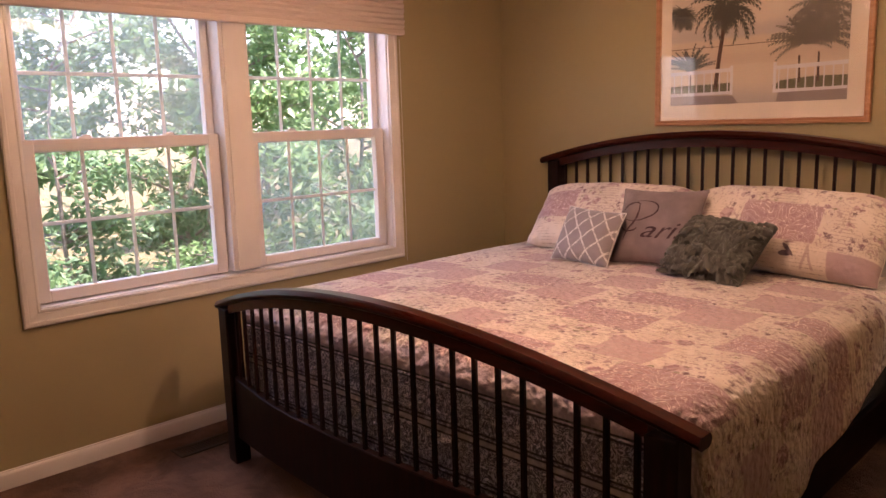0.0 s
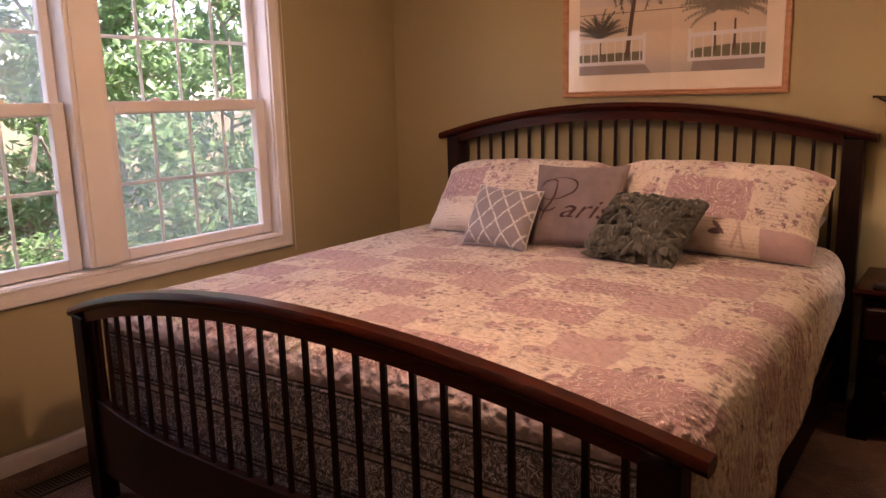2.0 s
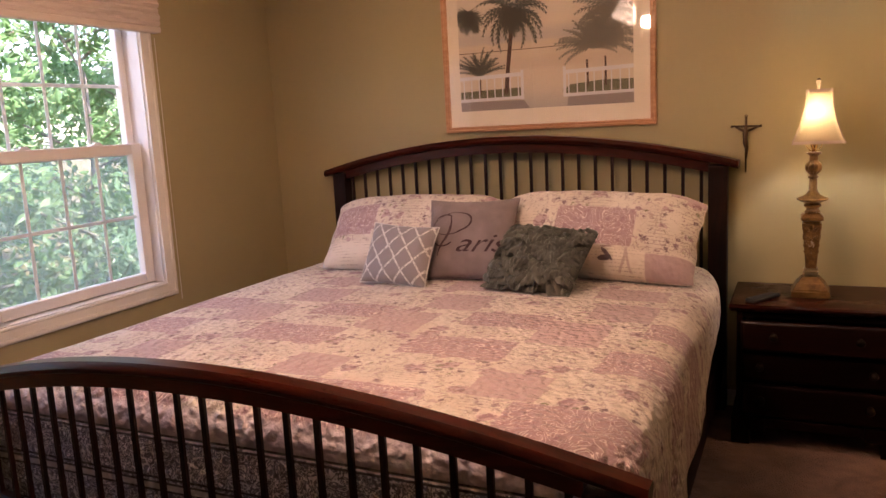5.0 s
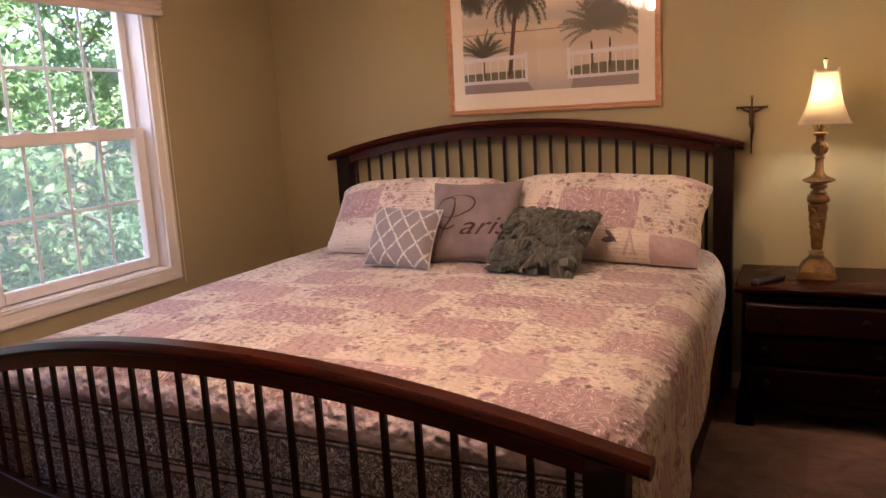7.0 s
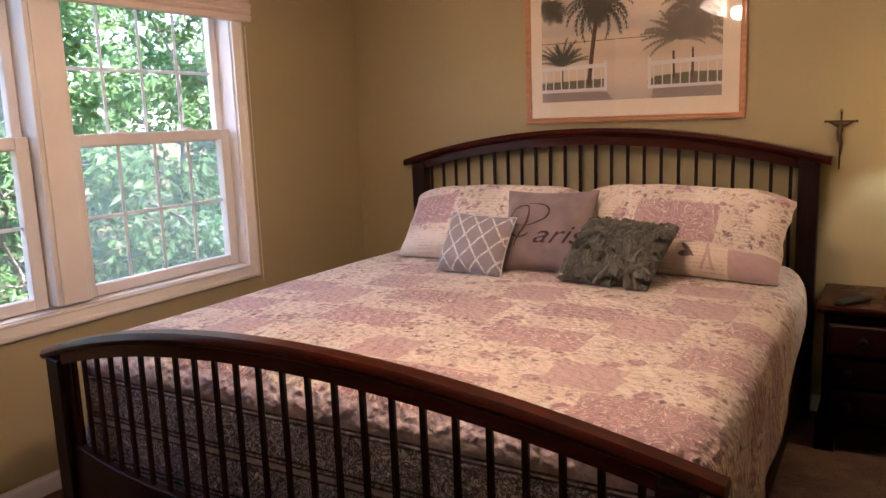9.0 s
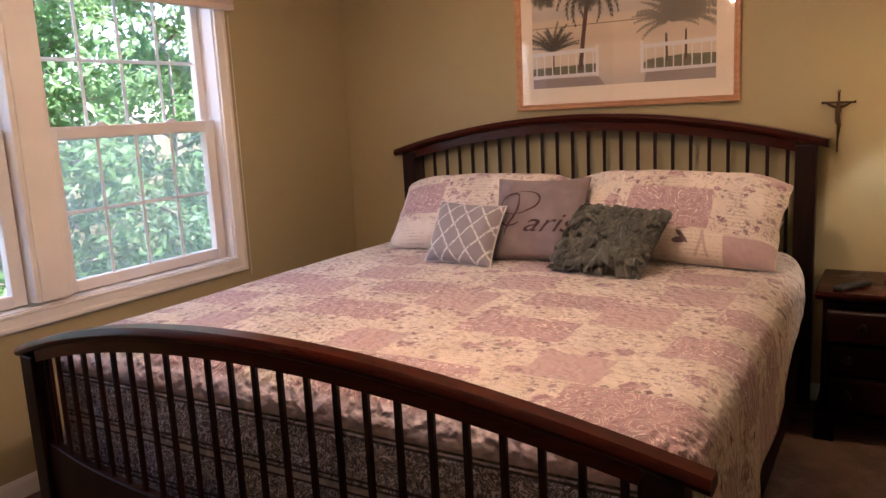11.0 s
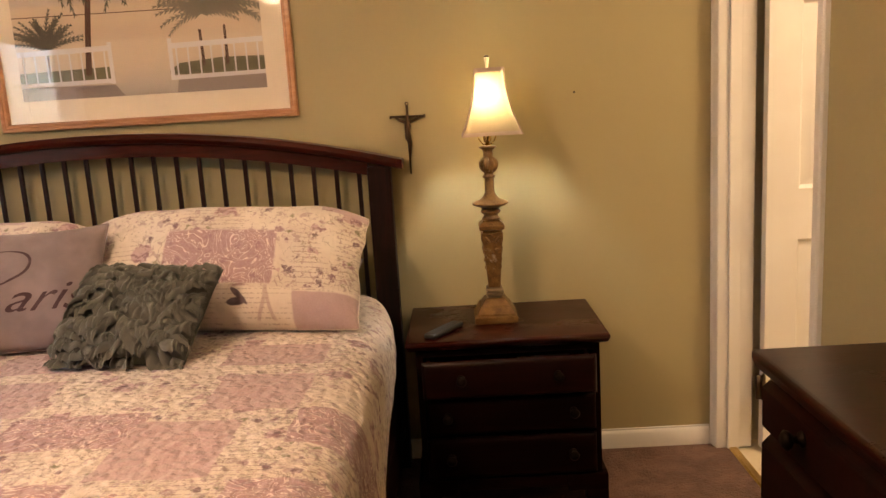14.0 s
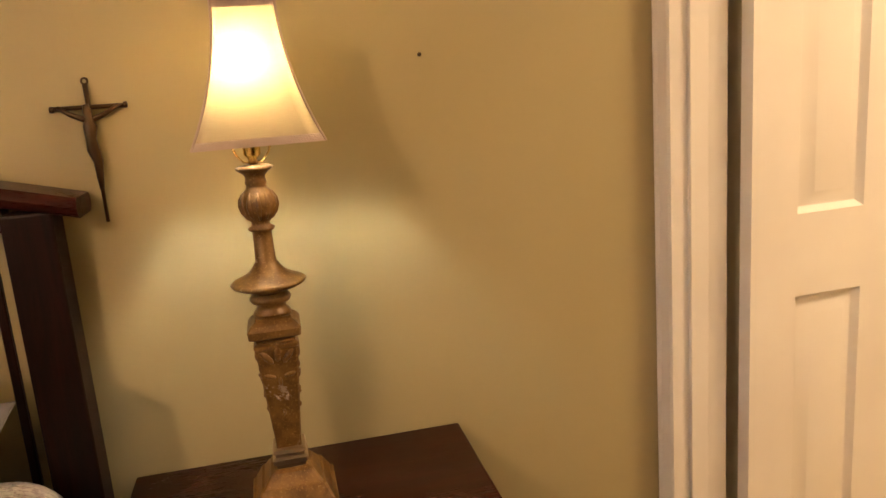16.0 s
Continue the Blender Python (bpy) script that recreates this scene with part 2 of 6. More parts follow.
def m_sham(name, scrolls, plains, vignette):
    """Pieced pillow cover; patches as (x0, x1, z0, z1) on the cover, vignette: centre of the bird and tower."""
    n = Nodes(name)
    v = n.coords("UV")
    u_, v_, _ = n.xyz(v)
    wob = n.math('MULTIPLY', n.math('SUBTRACT', n.noise(v, 14, 2), 0.5), 0.014)
    uu, vv = n.math('ADD', u_, wob), n.math('ADD', v_, wob)

    def rect(x0, x1, y0, y1):
        return n.math('MULTIPLY', n.within(uu, x0, x1), n.within(vv, y0, y1))

    col = floral(n, v)
    curls = paisley(n, v)
    mauve = plain_mauve(n, v)
    for r in scrolls:
        col = n.mix(rect(*r), col, curls)
    # band of script along the foot of the cover
    band = n.math('MULTIPLY', n.within(vv, -0.1, 0.105), n.step(n.wave(v, 24, 1.5, 4, 9.0, 'Y'), 0.80, 0.95))
    base = n.mix(n.math('MULTIPLY', n.math('MULTIPLY', band, n.math('MULTIPLY', n.step(n.noise(v, 120, 2), 0.42, 0.52), n.step(n.noise(v, 9, 2), 0.42, 0.55))), 0.6), CREAM, (0.30, 0.22, 0.19))
    col = n.mix(n.within(vv, -0.1, 0.105), col, base)
    for r in plains:
        col = n.mix(rect(*r), col, mauve)
    bx, tx = vignette
    bird = n.math('ADD', n.math('POWER', n.math('DIVIDE', n.math('SUBTRACT', uu, bx), 0.026), 2), n.math('POWER', n.math('DIVIDE', n.math('SUBTRACT', vv, 0.062), 0.011), 2))
    wing = n.math('ADD', n.math('POWER', n.math('DIVIDE', n.math('SUBTRACT', n.math('ADD', uu, n.math('MULTIPLY', vv, 0.9)), bx + 0.078), 0.011), 2), n.math('POWER', n.math('DIVIDE', n.math('SUBTRACT', vv, 0.078), 0.026), 2))
    mark = n.math('SUBTRACT', 1.0, n.step(n.math('MINIMUM', bird, wing), 0.7, 1.1))
    col = n.mix(n.math('MULTIPLY', mark, 0.9), col, PLUM)
    legs = n.math('ABSOLUTE', n.math('SUBTRACT', n.math('ABSOLUTE', n.math('SUBTRACT', uu, tx)), n.math('MULTIPLY', n.math('POWER', n.math('SUBTRACT', 0.118, vv), 2), 2.2)))
    tower = n.math('MULTIPLY', n.within(vv, 0.015, 0.112), n.math('SUBTRACT', 1.0, n.step(legs, 0.003, 0.008)))
    col = n.mix(n.math('MULTIPLY', tower, 0.6), col, MAUVE2)
    nrm = n.bump(puff(n, v, 44.0), 0.55, 0.008)
    return n.finish(col, 0.9, nrm, Specular_IOR_Level=0.15, Sheen_Weight=0.2)


def m_cloth(name, a, b, weave=320, rough=0.85, bump=0.25, sheen=0.2, coords="UV"):
    n = Nodes(name)
    v = n.coords(coords)
    wv = n.math('ADD', n.wave(v, weave, 0.3), n.wave(v, weave, 0.3, direction='Y'))
    soft = n.noise(v, 9, 3)
    return n.finish(n.mix(n.step(soft, 0.3, 0.7), a, b), rough, n.bump(n.math('ADD', wv, n.noise(v, 60, 3)), bump, 0.002), Sheen_Weight=sheen, Specular_IOR_Level=0.2)


def m_lattice():
    n = Nodes("lattice_embroidered_cloth")
    v = n.coords("UV")
    u_, v_, _ = n.xyz(v)
    a = n.math('ADD', n.math('MULTIPLY', u_, 1.25), v_)
    b = n.math('SUBTRACT', n.math('MULTIPLY', u_, 1.25), v_)
    line = 0.0
    for c in (a, b):
        f = n.math('ABSOLUTE', n.math('SUBTRACT', n.math('FLOORED_MODULO', n.math('ADD', c, 0.05), 0.104), 0.052))
        line = n.math('MAXIMUM', line, n.math('SUBTRACT', 1.0, n.step(f, 0.0050, 0.0078)))
    thread = n.noise(v, 400, 2)
    base = n.mix(n.noise(v, 240, 2), (0.215, 0.19, 0.21), (0.29, 0.255, 0.28))
    line = n.math('MULTIPLY', line, n.math('MULTIPLY_ADD', n.step(n.noise(v, 95, 2), 0.40, 0.52), 0.75, 0.25))
    col = n.mix(line, base, (0.62, 0.60, 0.61))
    h = n.math('ADD', line, n.math('MULTIPLY', thread, 0.3))
    return n.finish(col, n.math('MULTIPLY_ADD', line, -0.35, 0.75), n.bump(h, 0.4, 0.002), Sheen_Weight=0.25)


def m_metal(name, colour, rough=0.35):
    n = Nodes(name)
    v = n.coords()
    spot = n.noise(v, 60, 4)
    return n.finish(n.mix(spot, tuple(c * 0.55 for c in colour), colour), n.math('MULTIPLY_ADD', spot, 0.25, rough - 0.1), n.bump(spot, 0.1, 0.001), Metallic=1.0)


def m_gilt():
    n = Nodes("antique_gilt_resin")
    v = n.coords()
    rub = n.noise(v, 30, 4, 0.6)
    fine = n.noise(v, 260, 4, 0.6)
    worn = n.noise(v, 17, 3, 0.6)
    col = n.mix(n.step(rub, 0.3, 0.7), (0.105, 0.050, 0.014), (0.215, 0.115, 0.034))
    col = n.mix(n.math('MULTIPLY', n.step(fine, 0.55, 0.7), 0.5), col, (0.40, 0.25, 0.085))
    col = n.mix(n.math('MULTIPLY', n.step(n.math('ADD', worn, n.math('MULTIPLY', fine, 0.4)), 0.83, 0.88), 0.5), col, (0.52, 0.44, 0.36))
    return n.finish(col, n.math('MULTIPLY_ADD', rub, 0.3, 0.25), n.bump(n.math('ADD', fine, n.math('MULTIPLY', rub, 0.6)), 0.16, 0.0015), Metallic=0.25)


def m_shade():
    n = Nodes("ivory_shade_fabric")
    v = n.coords()
    slub = n.noise(n.coords(scale=(3, 3, 40)), 20, 3)
    tree = n.tree
    col = n.mix(slub, (0.26, 0.20, 0.135), (0.31, 0.245, 0.17))
    n.put(n.bsdf.inputs["Base Color"], col)
    n.put(n.bsdf.inputs["Roughness"], 0.9)
    tr = n.node("ShaderNodeBsdfTranslucent", Color=n.mix(slub, (0.66, 0.38, 0.135), (0.76, 0.46, 0.175)))
    mx = n.node("ShaderNodeMixShader", Fac=0.098)
    tree.links.new(n.bsdf.outputs[0], mx.inputs[1])
    tree.links.new(tr.outputs[0], mx.inputs[2])
    tree.links.new(mx.outputs[0], n.out.inputs[0])
    return n.mat


def m_glow(name, colour, strength):
    n = Nodes(name)
    return n.finish((0.8, 0.8, 0.8), 0.5, None, Emission_Color=colour, Emission_Strength=strength)


def m_glass(name, tint=(1, 1, 1), gloss=1.0):
    n = Nodes(name)
    tree = n.tree
    clear = n.node("ShaderNodeBsdfTransparent", Color=tint)
    shine = n.node("ShaderNodeBsdfGlossy", Color=(1, 1, 1), Roughness=0.015)
    lw = n.node("ShaderNodeLayerWeight", Blend=0.5)
    rim = n.math('POWER', lw.outputs["Facing"], 5.0)
    mx = n.node("ShaderNodeMixShader", Fac=n.math('MULTIPLY', n.math('MULTIPLY_ADD', rim, 0.6, 0.04), gloss))
    tree.links.new(clear.outputs[0], mx.inputs[1])
    tree.links.new(shine.outputs[0], mx.inputs[2])
    tree.links.new(mx.outputs[0], n.out.inputs[0])
    tree.nodes.remove(n.bsdf)
    return n.mat


def m_leaf(name, a, b, c):
    n = Nodes(name)
    tree = n.tree
    rnd = n.tree.nodes.new("ShaderNodeNewGeometry").outputs["Random Per Island"]
    col = n.mix(n.step(rnd, 0.1, 0.6), a, b)
    col = n.mix(n.step(rnd, 0.7, 0.95), col, c)
    vein = n.noise(n.coords(), 40, 3)
    col = n.mix(n.math('MULTIPLY', vein, 0.3), col, a)
    n.put(n.bsdf.inputs["Base Color"], col)
    n.put(n.bsdf.inputs["Roughness"], 0.42)
    tr = n.node("ShaderNodeBsdfTranslucent", Color=n.mix(0.5, col, (0.28, 0.50, 0.22)))
    mx = n.node("ShaderNodeMixShader", Fac=0.45)
    tree.links.new(n.bsdf.outputs[0], mx.inputs[1])
    tree.links.new(tr.outputs[0], mx.inputs[2])
    tree.links.new(mx.outputs[0], n.out.inputs[0])
    return n.mat


def m_bark():
    n = Nodes("bark")
    v = n.coords(scale=(9, 9, 2))
    g = n.noise(v, 6, 5, 0.65, 0.8)
    return n.finish(n.mix(n.step(g, 0.3, 0.7), (0.14, 0.115, 0.095), (0.30, 0.26, 0.22)), 0.9, n.bump(g, 0.6, 0.02))


def m_ground():
    n = Nodes("leaf_litter_ground")
    v = n.coords()
    g = n.noise(v, 3, 5, 0.6)
    f = n.noise(v, 40, 4, 0.7)
    col = n.mix(n.step(g, 0.35, 0.65), (0.09, 0.10, 0.03), (0.16, 0.12, 0.07))
    return n.finish(n.mix(n.math('MULTIPLY', f, 0.5), col, (0.05, 0.04, 0.02)), 0.95, n.bump(f, 0.8, 0.03))


def m_tile():
    n = Nodes("beige_vinyl_tile")
    v = n.coords()
    g = n.noise(v, 12, 5, 0.6)
    return n.finish(n.mix(n.step(g, 0.3, 0.7), (0.52, 0.42, 0.27), (0.64, 0.54, 0.37)), 0.35, n.bump(g, 0.08, 0.002))


def m_blind():
    n = Nodes("pleated_blind_fabric")
    v = n.coords()
    s = n.noise(n.coords(scale=(8, 2, 60)), 8, 3)
    return n.finish(n.mix(s, (0.52, 0.42, 0.36), (0.64, 0.54, 0.47)), 0.85, n.bump(s, 0.3, 0.002))


WALL = m_wall("khaki_wall_paint", (0.352, 0.286, 0.148), (0.376, 0.306, 0.160))
BATHWALL = m_wall("cream_wall_paint", (0.66, 0.58, 0.42), (0.70, 0.62, 0.46))
CEIL = m_wall("ceiling_paint", (0.76, 0.74, 0.70), (0.80, 0.78, 0.74))
TRIM = m_paint("white_gloss_trim", (0.70, 0.65, 0.60), (0.76, 0.72, 0.67), 0.32)
VINYL = m_paint("white_vinyl", (0.68, 0.64, 0.62), (0.74, 0.71, 0.69), 0.3)
CARPET = m_carpet()
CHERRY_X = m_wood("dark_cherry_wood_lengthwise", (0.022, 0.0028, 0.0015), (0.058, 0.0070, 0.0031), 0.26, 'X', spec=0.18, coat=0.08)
CHERRY_Y = m_wood("dark_cherry_wood_deep", (0.020, 0.0036, 0.0020), (0.075, 0.0115, 0.0052), 0.36, 'Y')
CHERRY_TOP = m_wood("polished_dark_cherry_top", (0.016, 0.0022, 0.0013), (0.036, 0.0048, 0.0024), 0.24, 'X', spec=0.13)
# uprights a third as bright as the caps: their shade put into the colour
CHERRY_Z = m_wood("dark_cherry_wood_upright_shaded", (0.006, 0.0014, 0.0010), (0.020, 0.0034, 0.0020), 0.42, 'Z')
# cherry darkened to near-black: shade on nightstand body and lower drawers in the colour
SHADED_CHERRY = m_wood("near_black_shaded_cherry", (0.003, 0.0008, 0.0006), (0.008, 0.0015, 0.0009), 0.5, 'X', spec=0.04, coat=0.0)
# near-black deep copy of the cherry: side rail and dresser fronts coloured as shaded
SHADED_CHERRY_Y = m_wood("near_black_shaded_cherry_deep", (0.004, 0.0010, 0.0007), (0.014, 0.0024, 0.0013), 0.42, 'Y', spec=0.08, coat=0.0)
DARKIN = m_wood("drawer_inside_wood", (0.10, 0.06, 0.035), (0.17, 0.11, 0.06), 0.6, 'Y')
QUILT, LATTICE = m_quilt(), m_lattice()
SHAM = m_sham("patchwork_sham", [(0.30, 0.63, 0.115, 0.285)], [(0.69, 1.0, -0.1, 0.095), (0.14, 0.33, 0.385, 0.6), (0.78, 1.0, 0.375, 0.6)], (0.53, 0.615))
SHAM_B = m_sham("patchwork_sham_turned", [(0.05, 0.30, 0.14, 0.31), (0.66, 0.95, 0.13, 0.29)], [(0.42, 0.60, -0.1, 0.10), (0.48, 0.70, 0.37, 0.6)], (0.66, 0.76))
PARIS = m_cloth("taupe_cushion_cloth", (0.195, 0.150, 0.152), (0.255, 0.200, 0.200), 260)
INK = m_cloth("charcoal_print", (0.055, 0.026, 0.030), (0.085, 0.045, 0.05), 260, coords="Object")
RUFFLE = m_cloth("charcoal_green_taffeta", (0.080, 0.081, 0.070), (0.130, 0.128, 0.112), 200, 0.55, 0.3, 0.15, "Object")
LINEN = m_cloth("pale_bed_linen", (0.62, 0.58, 0.58), (0.70, 0.67, 0.67), 300, coords="Object")
PILLOWCASE = m_cloth("grey_lavender_pillowcase", (0.26, 0.235, 0.25), (0.33, 0.30, 0.315), 300, coords="Object")
TICK = m_cloth("dark_box_spring_cloth", (0.02, 0.018, 0.018), (0.035, 0.03, 0.03), 200, coords="Object")
BRASS = m_metal("antique_brass", (0.45, 0.28, 0.10), 0.35)
GOLD = m_metal("polished_brass", (0.85, 0.62, 0.25), 0.2)
BRONZE = m_metal("dark_bronze", (0.085, 0.058, 0.04), 0.42)
KNOB = m_metal("blackened_bronze", (0.018, 0.012, 0.009), 0.6)
GILT = m_gilt()
SHADE = m_shade()
SHADETRIM = m_cloth("taupe_shade_trim", (0.33, 0.24, 0.20), (0.40, 0.30, 0.25), 300, coords="Object")
IVORY = m_paint("ivory_resin", (0.62, 0.50, 0.30), (0.70, 0.58, 0.36), 0.4)
BULB = m_glow("lit_bulb", (0.85, 1.0, 0.95), 58.0)
FIXBULB = m_glow("lit_small_bulb", (1.0, 0.74, 0.43), 3.0)
FROST = m_glow("lit_frosted_glass", (1.0, 0.78, 0.52), 0.9)
PANE = m_glass("window_glass", (0.97, 0.99, 0.985), 1.0)
PICGLASS = m_glass("picture_glass", (1, 1, 1), 1.0)
def m_grille():
    n = Nodes("white_plastic_grille")
    n.put(n.bsdf.inputs["Base Color"], n.mix(n.noise(n.coords(), 30, 3), (0.76, 0.76, 0.75), (0.82, 0.82, 0.81)))
    n.put(n.bsdf.inputs["Roughness"], 0.35)
    tr = n.node("ShaderNodeBsdfTranslucent", Color=(0.80, 0.84, 0.84))
    mx = n.node("ShaderNodeMixShader", Fac=0.28)
    n.tree.links.new(n.bsdf.outputs[0], mx.inputs[1])
    n.tree.links.new(tr.outputs[0], mx.inputs[2])
    n.tree.links.new(mx.outputs[0], n.out.inputs[0])
    return n.mat


GRILLE = m_grille()
# top drawer's redder copy, the light on it mixed into the colour
LIT_CHERRY = m_wood("red_brown_lit_drawer_wood", (0.005, 0.0009, 0.0006), (0.014, 0.0020, 0.0011), 0.36, 'X', spec=0.16, coat=0.05)
BLACK = m_paint("black_plastic", (0.006, 0.006, 0.007), (0.012, 0.012, 0.014), 0.45)
RUBBER = m_paint("grey_rubber_keys", (0.020, 0.020, 0.022), (0.032, 0.032, 0.035), 0.6)
TILE = m_tile()
BLIND = m_blind()
PALEWOOD = m_wood("blond_copper_frame_wood", (0.42, 0.20, 0.10), (0.55, 0.29, 0.16), 0.4, 'X')
MATBOARD = m_paint("cream_mat_board", (0.72, 0.62, 0.50), (0.76, 0.66, 0.54), 0.9)
LEAF = m_leaf("broad_leaves", (0.075, 0.165, 0.062), (0.125, 0.245, 0.095), (0.20, 0.31, 0.15))
LEAF2 = m_leaf("blue_green_leaves", (0.075, 0.155, 0.085), (0.12, 0.225, 0.13), (0.19, 0.29, 0.18))
BARK = m_bark()
GROUND = m_ground()
PAPER = m_paint("white_paper", (0.70, 0.68, 0.64), (0.78, 0.76, 0.72), 0.8)


# ---------------- mesh helpers ----------------
def bm_box(x0, x1, y0, y1, z0, z1, bevel=0.0, seg=2, bm=None):
    fresh = bm is None
    bm = bm or bmesh.new()
    vs = [bm.verts.new(c) for c in ((x0, y0, z0), (x1, y0, z0), (x1, y1, z0), (x0, y1, z0), (x0, y0, z1), (x1, y0, z1), (x1, y1, z1), (x0, y1, z1))]
    fs = [bm.faces.new([vs[i] for i in q]) for q in ((0, 3, 2, 1), (4, 5, 6, 7), (0, 1, 5, 4), (1, 2, 6, 5), (2, 3, 7, 6), (3, 0, 4, 7))]
    if bevel > 0:
        edges = list({e for f in fs for e in f.edges})
        bmesh.ops.bevel(bm, geom=edges, offset=bevel, segments=seg, profile=0.5, affect='EDGES')
    return bm


def bm_lathe(profile, steps=32, bm=None, cx=0.0, cy=0.0, cap=True):
    """Turned form: profile of (radius, z) from bottom to top."""
    bm = bm or bmesh.new()
    rings = []
    for r, z in profile:
        rings.append([bm.verts.new((cx + r * math.cos(2 * math.pi * i / steps), cy + r * math.sin(2 * math.pi * i / steps), z)) for i in range(steps)])
    for a, b in zip(rings, rings[1:]):
        for i in range(steps):
            j = (i + 1) % steps
            bm.faces.new((a[i], a[j], b[j], b[i]))
    if cap:
        bm.faces.new(list(reversed(rings[0])))
        bm.faces.new(rings[-1])
    return bm


def bm_square_loft(profile, bm=None, cx=0.0, cy=0.0):
    """Square-section loft: (half width, z) from bottom to top."""
    bm = bm or bmesh.new()
    rings = []
    for r, z in profile:
        c = min(r * 0.10, 0.003)
        pts = ((-r + c, -r), (r - c, -r), (r, -r + c), (r, r - c), (r - c, r), (-r + c, r), (-r, r - c), (-r, -r + c))
        rings.append([bm.verts.new((cx + x, cy + y, z)) for x, y in pts])
    for a, b in zip(rings, rings[1:]):
        for i in range(8):
            j = (i + 1) % 8
            bm.faces.new((a[i], a[j], b[j], b[i]))
    bm.faces.new(list(reversed(rings[0])))
    bm.faces.new(rings[-1])
    return bm


def bm_sweep(path, section, bm=None):
    """Sweeps a closed (y, z) section along (x, z) points that run in x; the ends are capped."""
    bm = bm or bmesh.new()
    rings = [[bm.verts.new((x, y, z + dz)) for y, dz in section] for x, z in path]
    k = len(section)
    for a, b in zip(rings, rings[1:]):
        for i in range(k):
            j = (i + 1) % k
            bm.faces.new((a[i], b[i], b[j], a[j]))
    bm.faces.new(rings[0])
    bm.faces.new(list(reversed(rings[-1])))
    bmesh.ops.recalc_face_normals(bm, faces=bm.faces[:])
    return bm


def bm_tube(points, radius, sides=8, bm=None):
    bm = bm or bmesh.new()
    pts = [Vector(p) for p in points]
    rads = radius if isinstance(radius, (list, tuple)) else [radius] * len(pts)
    rings = []
    for i, p in enumerate(pts):
        d = (pts[min(i + 1, len(pts) - 1)] - pts[max(i - 1, 0)]).normalized()
        a = d.orthogonal().normalized()
        if rings:
            a = (last - d * last.dot(d)).normalized()
        last = a
        b = d.cross(a)
        rings.append([bm.verts.new(p + (a * math.cos(2 * math.pi * k / sides) + b * math.sin(2 * math.pi * k / sides)) * rads[i]) for k in range(sides)])
    for a, b in zip(rings, rings[1:]):
        for i in range(sides):
            j = (i + 1) % sides
            bm.faces.new((a[i], a[j], b[j], b[i]))
    bm.faces.new(list(reversed(rings[0])))
    bm.faces.new(rings[-1])
    return bm


def shape(name, bm, material, smooth=None):
    """Links a bmesh as one mesh object; smooth: angle in degrees under which edges are shaded smooth."""
    if smooth is not None:
        lim = radians(smooth)
        for f in bm.faces:
            f.smooth = True
        for e in bm.edges:
            e.smooth = len(e.link_faces) == 2 and e.calc_face_angle(0) < lim
    me = bpy.data.meshes.new(name)
    bm.to_mesh(me)
    bm.free()
    for m in material if isinstance(material, (list, tuple)) else (material,):
        me.materials.append(m)
    return new(name, me)


def part(name, bm, material, parent, label="", smooth=None):
    ob = shape(name, bm, material, smooth)
    ob.parent = parent
    ob.matrix_parent_inverse = parent.matrix_world.inverted() if parent.parent is None else (parent.matrix_world).inverted()
    if label:
        ob["label"] = label
    return ob


def thing(name, label, category, base=(0, 0, 0), group=""):
    ob = new(name)
    ob.empty_display_size = 0.1
    ob.location = base
    bpy.context.view_layer.update()
    return tagged(ob, label, category, group)


def structure(name, bm, material, label, category, smooth=None):
    return tagged(shape(name, bm, material, smooth), label, category, kind="structure")


# ---------------- the room ----------------
RX, RY, RZ = 3.518, -4.65, 2.44      # right wall, rear wall, ceiling
T = 0.14
WY0, WY1, WZ0, WZ1 = -2.768, -0.940, 0.668, 2.02   # window's rough opening
DY0, DY1, DZ = -0.755, -0.052, 2.03               # bathroom doorway

structure("floor", bm_box(-T, RX + 0.05, RY, 0, -0.12, 0.0), CARPET, "mauve brown cut pile carpet", "floor")
structure("bathroom_floor", bm_box(RX + 0.05, 5.4, -2.3, 0.35, -0.12, -0.006), TILE, "beige tile floor of the bathroom", "floor")
structure("threshold_trim", bm_sweep([(0, 0), (0.70, 0)], [(-0.018, 0), (0.018, 0), (0.010, 0.008), (-0.010, 0.008)]), GOLD, "narrow brass carpet strip in the doorway", "trim")
bpy.data.objects["threshold_trim"].matrix_world = pose(RX + 0.05, -0.75, -0.002, 0, 0, 90)
structure("ceiling", bm_box(-T, 5.4, RY - T, 0.35, RZ, RZ + 0.12), CEIL, "flat white painted ceiling", "ceiling")
structure("wall_north", bm_box(-T, RX, 0, T, -0.1, RZ), WALL, "khaki painted wall behind the bed", "wall")
# unseen rear wall, cream instead of khaki to throw light on the bed's foot
structure("wall_south", bm_box(-T, RX + T, RY - T, RY, -0.1, RZ), BATHWALL, "cream rear wall out of view, added to bounce light", "wall")
bm = bm_box(-T, 0, RY, WY0, -0.1, RZ)
bm_box(-T, 0, WY1, 0, -0.1, RZ, bm=bm)
bm_box(-T, 0, WY0, WY1, -0.1, WZ0, bm=bm)
bm_box(-T, 0, WY0, WY1, WZ1, RZ, bm=bm)
structure("wall_west", bm, WALL, "khaki painted wall round the double window", "wall")
bm = bm_box(RX, RX + 0.115, RY, DY0 - 0.018, -0.1, RZ)
bm_box(RX, RX + 0.115, DY1 + 0.018, 0.14, -0.1, RZ, bm=bm)
bm_box(RX, RX + 0.115, DY0 - 0.018, DY1 + 0.018, DZ + 0.018, RZ, bm=bm)
structure("wall_east", bm, WALL, "khaki painted wall with the bathroom doorway", "wall")
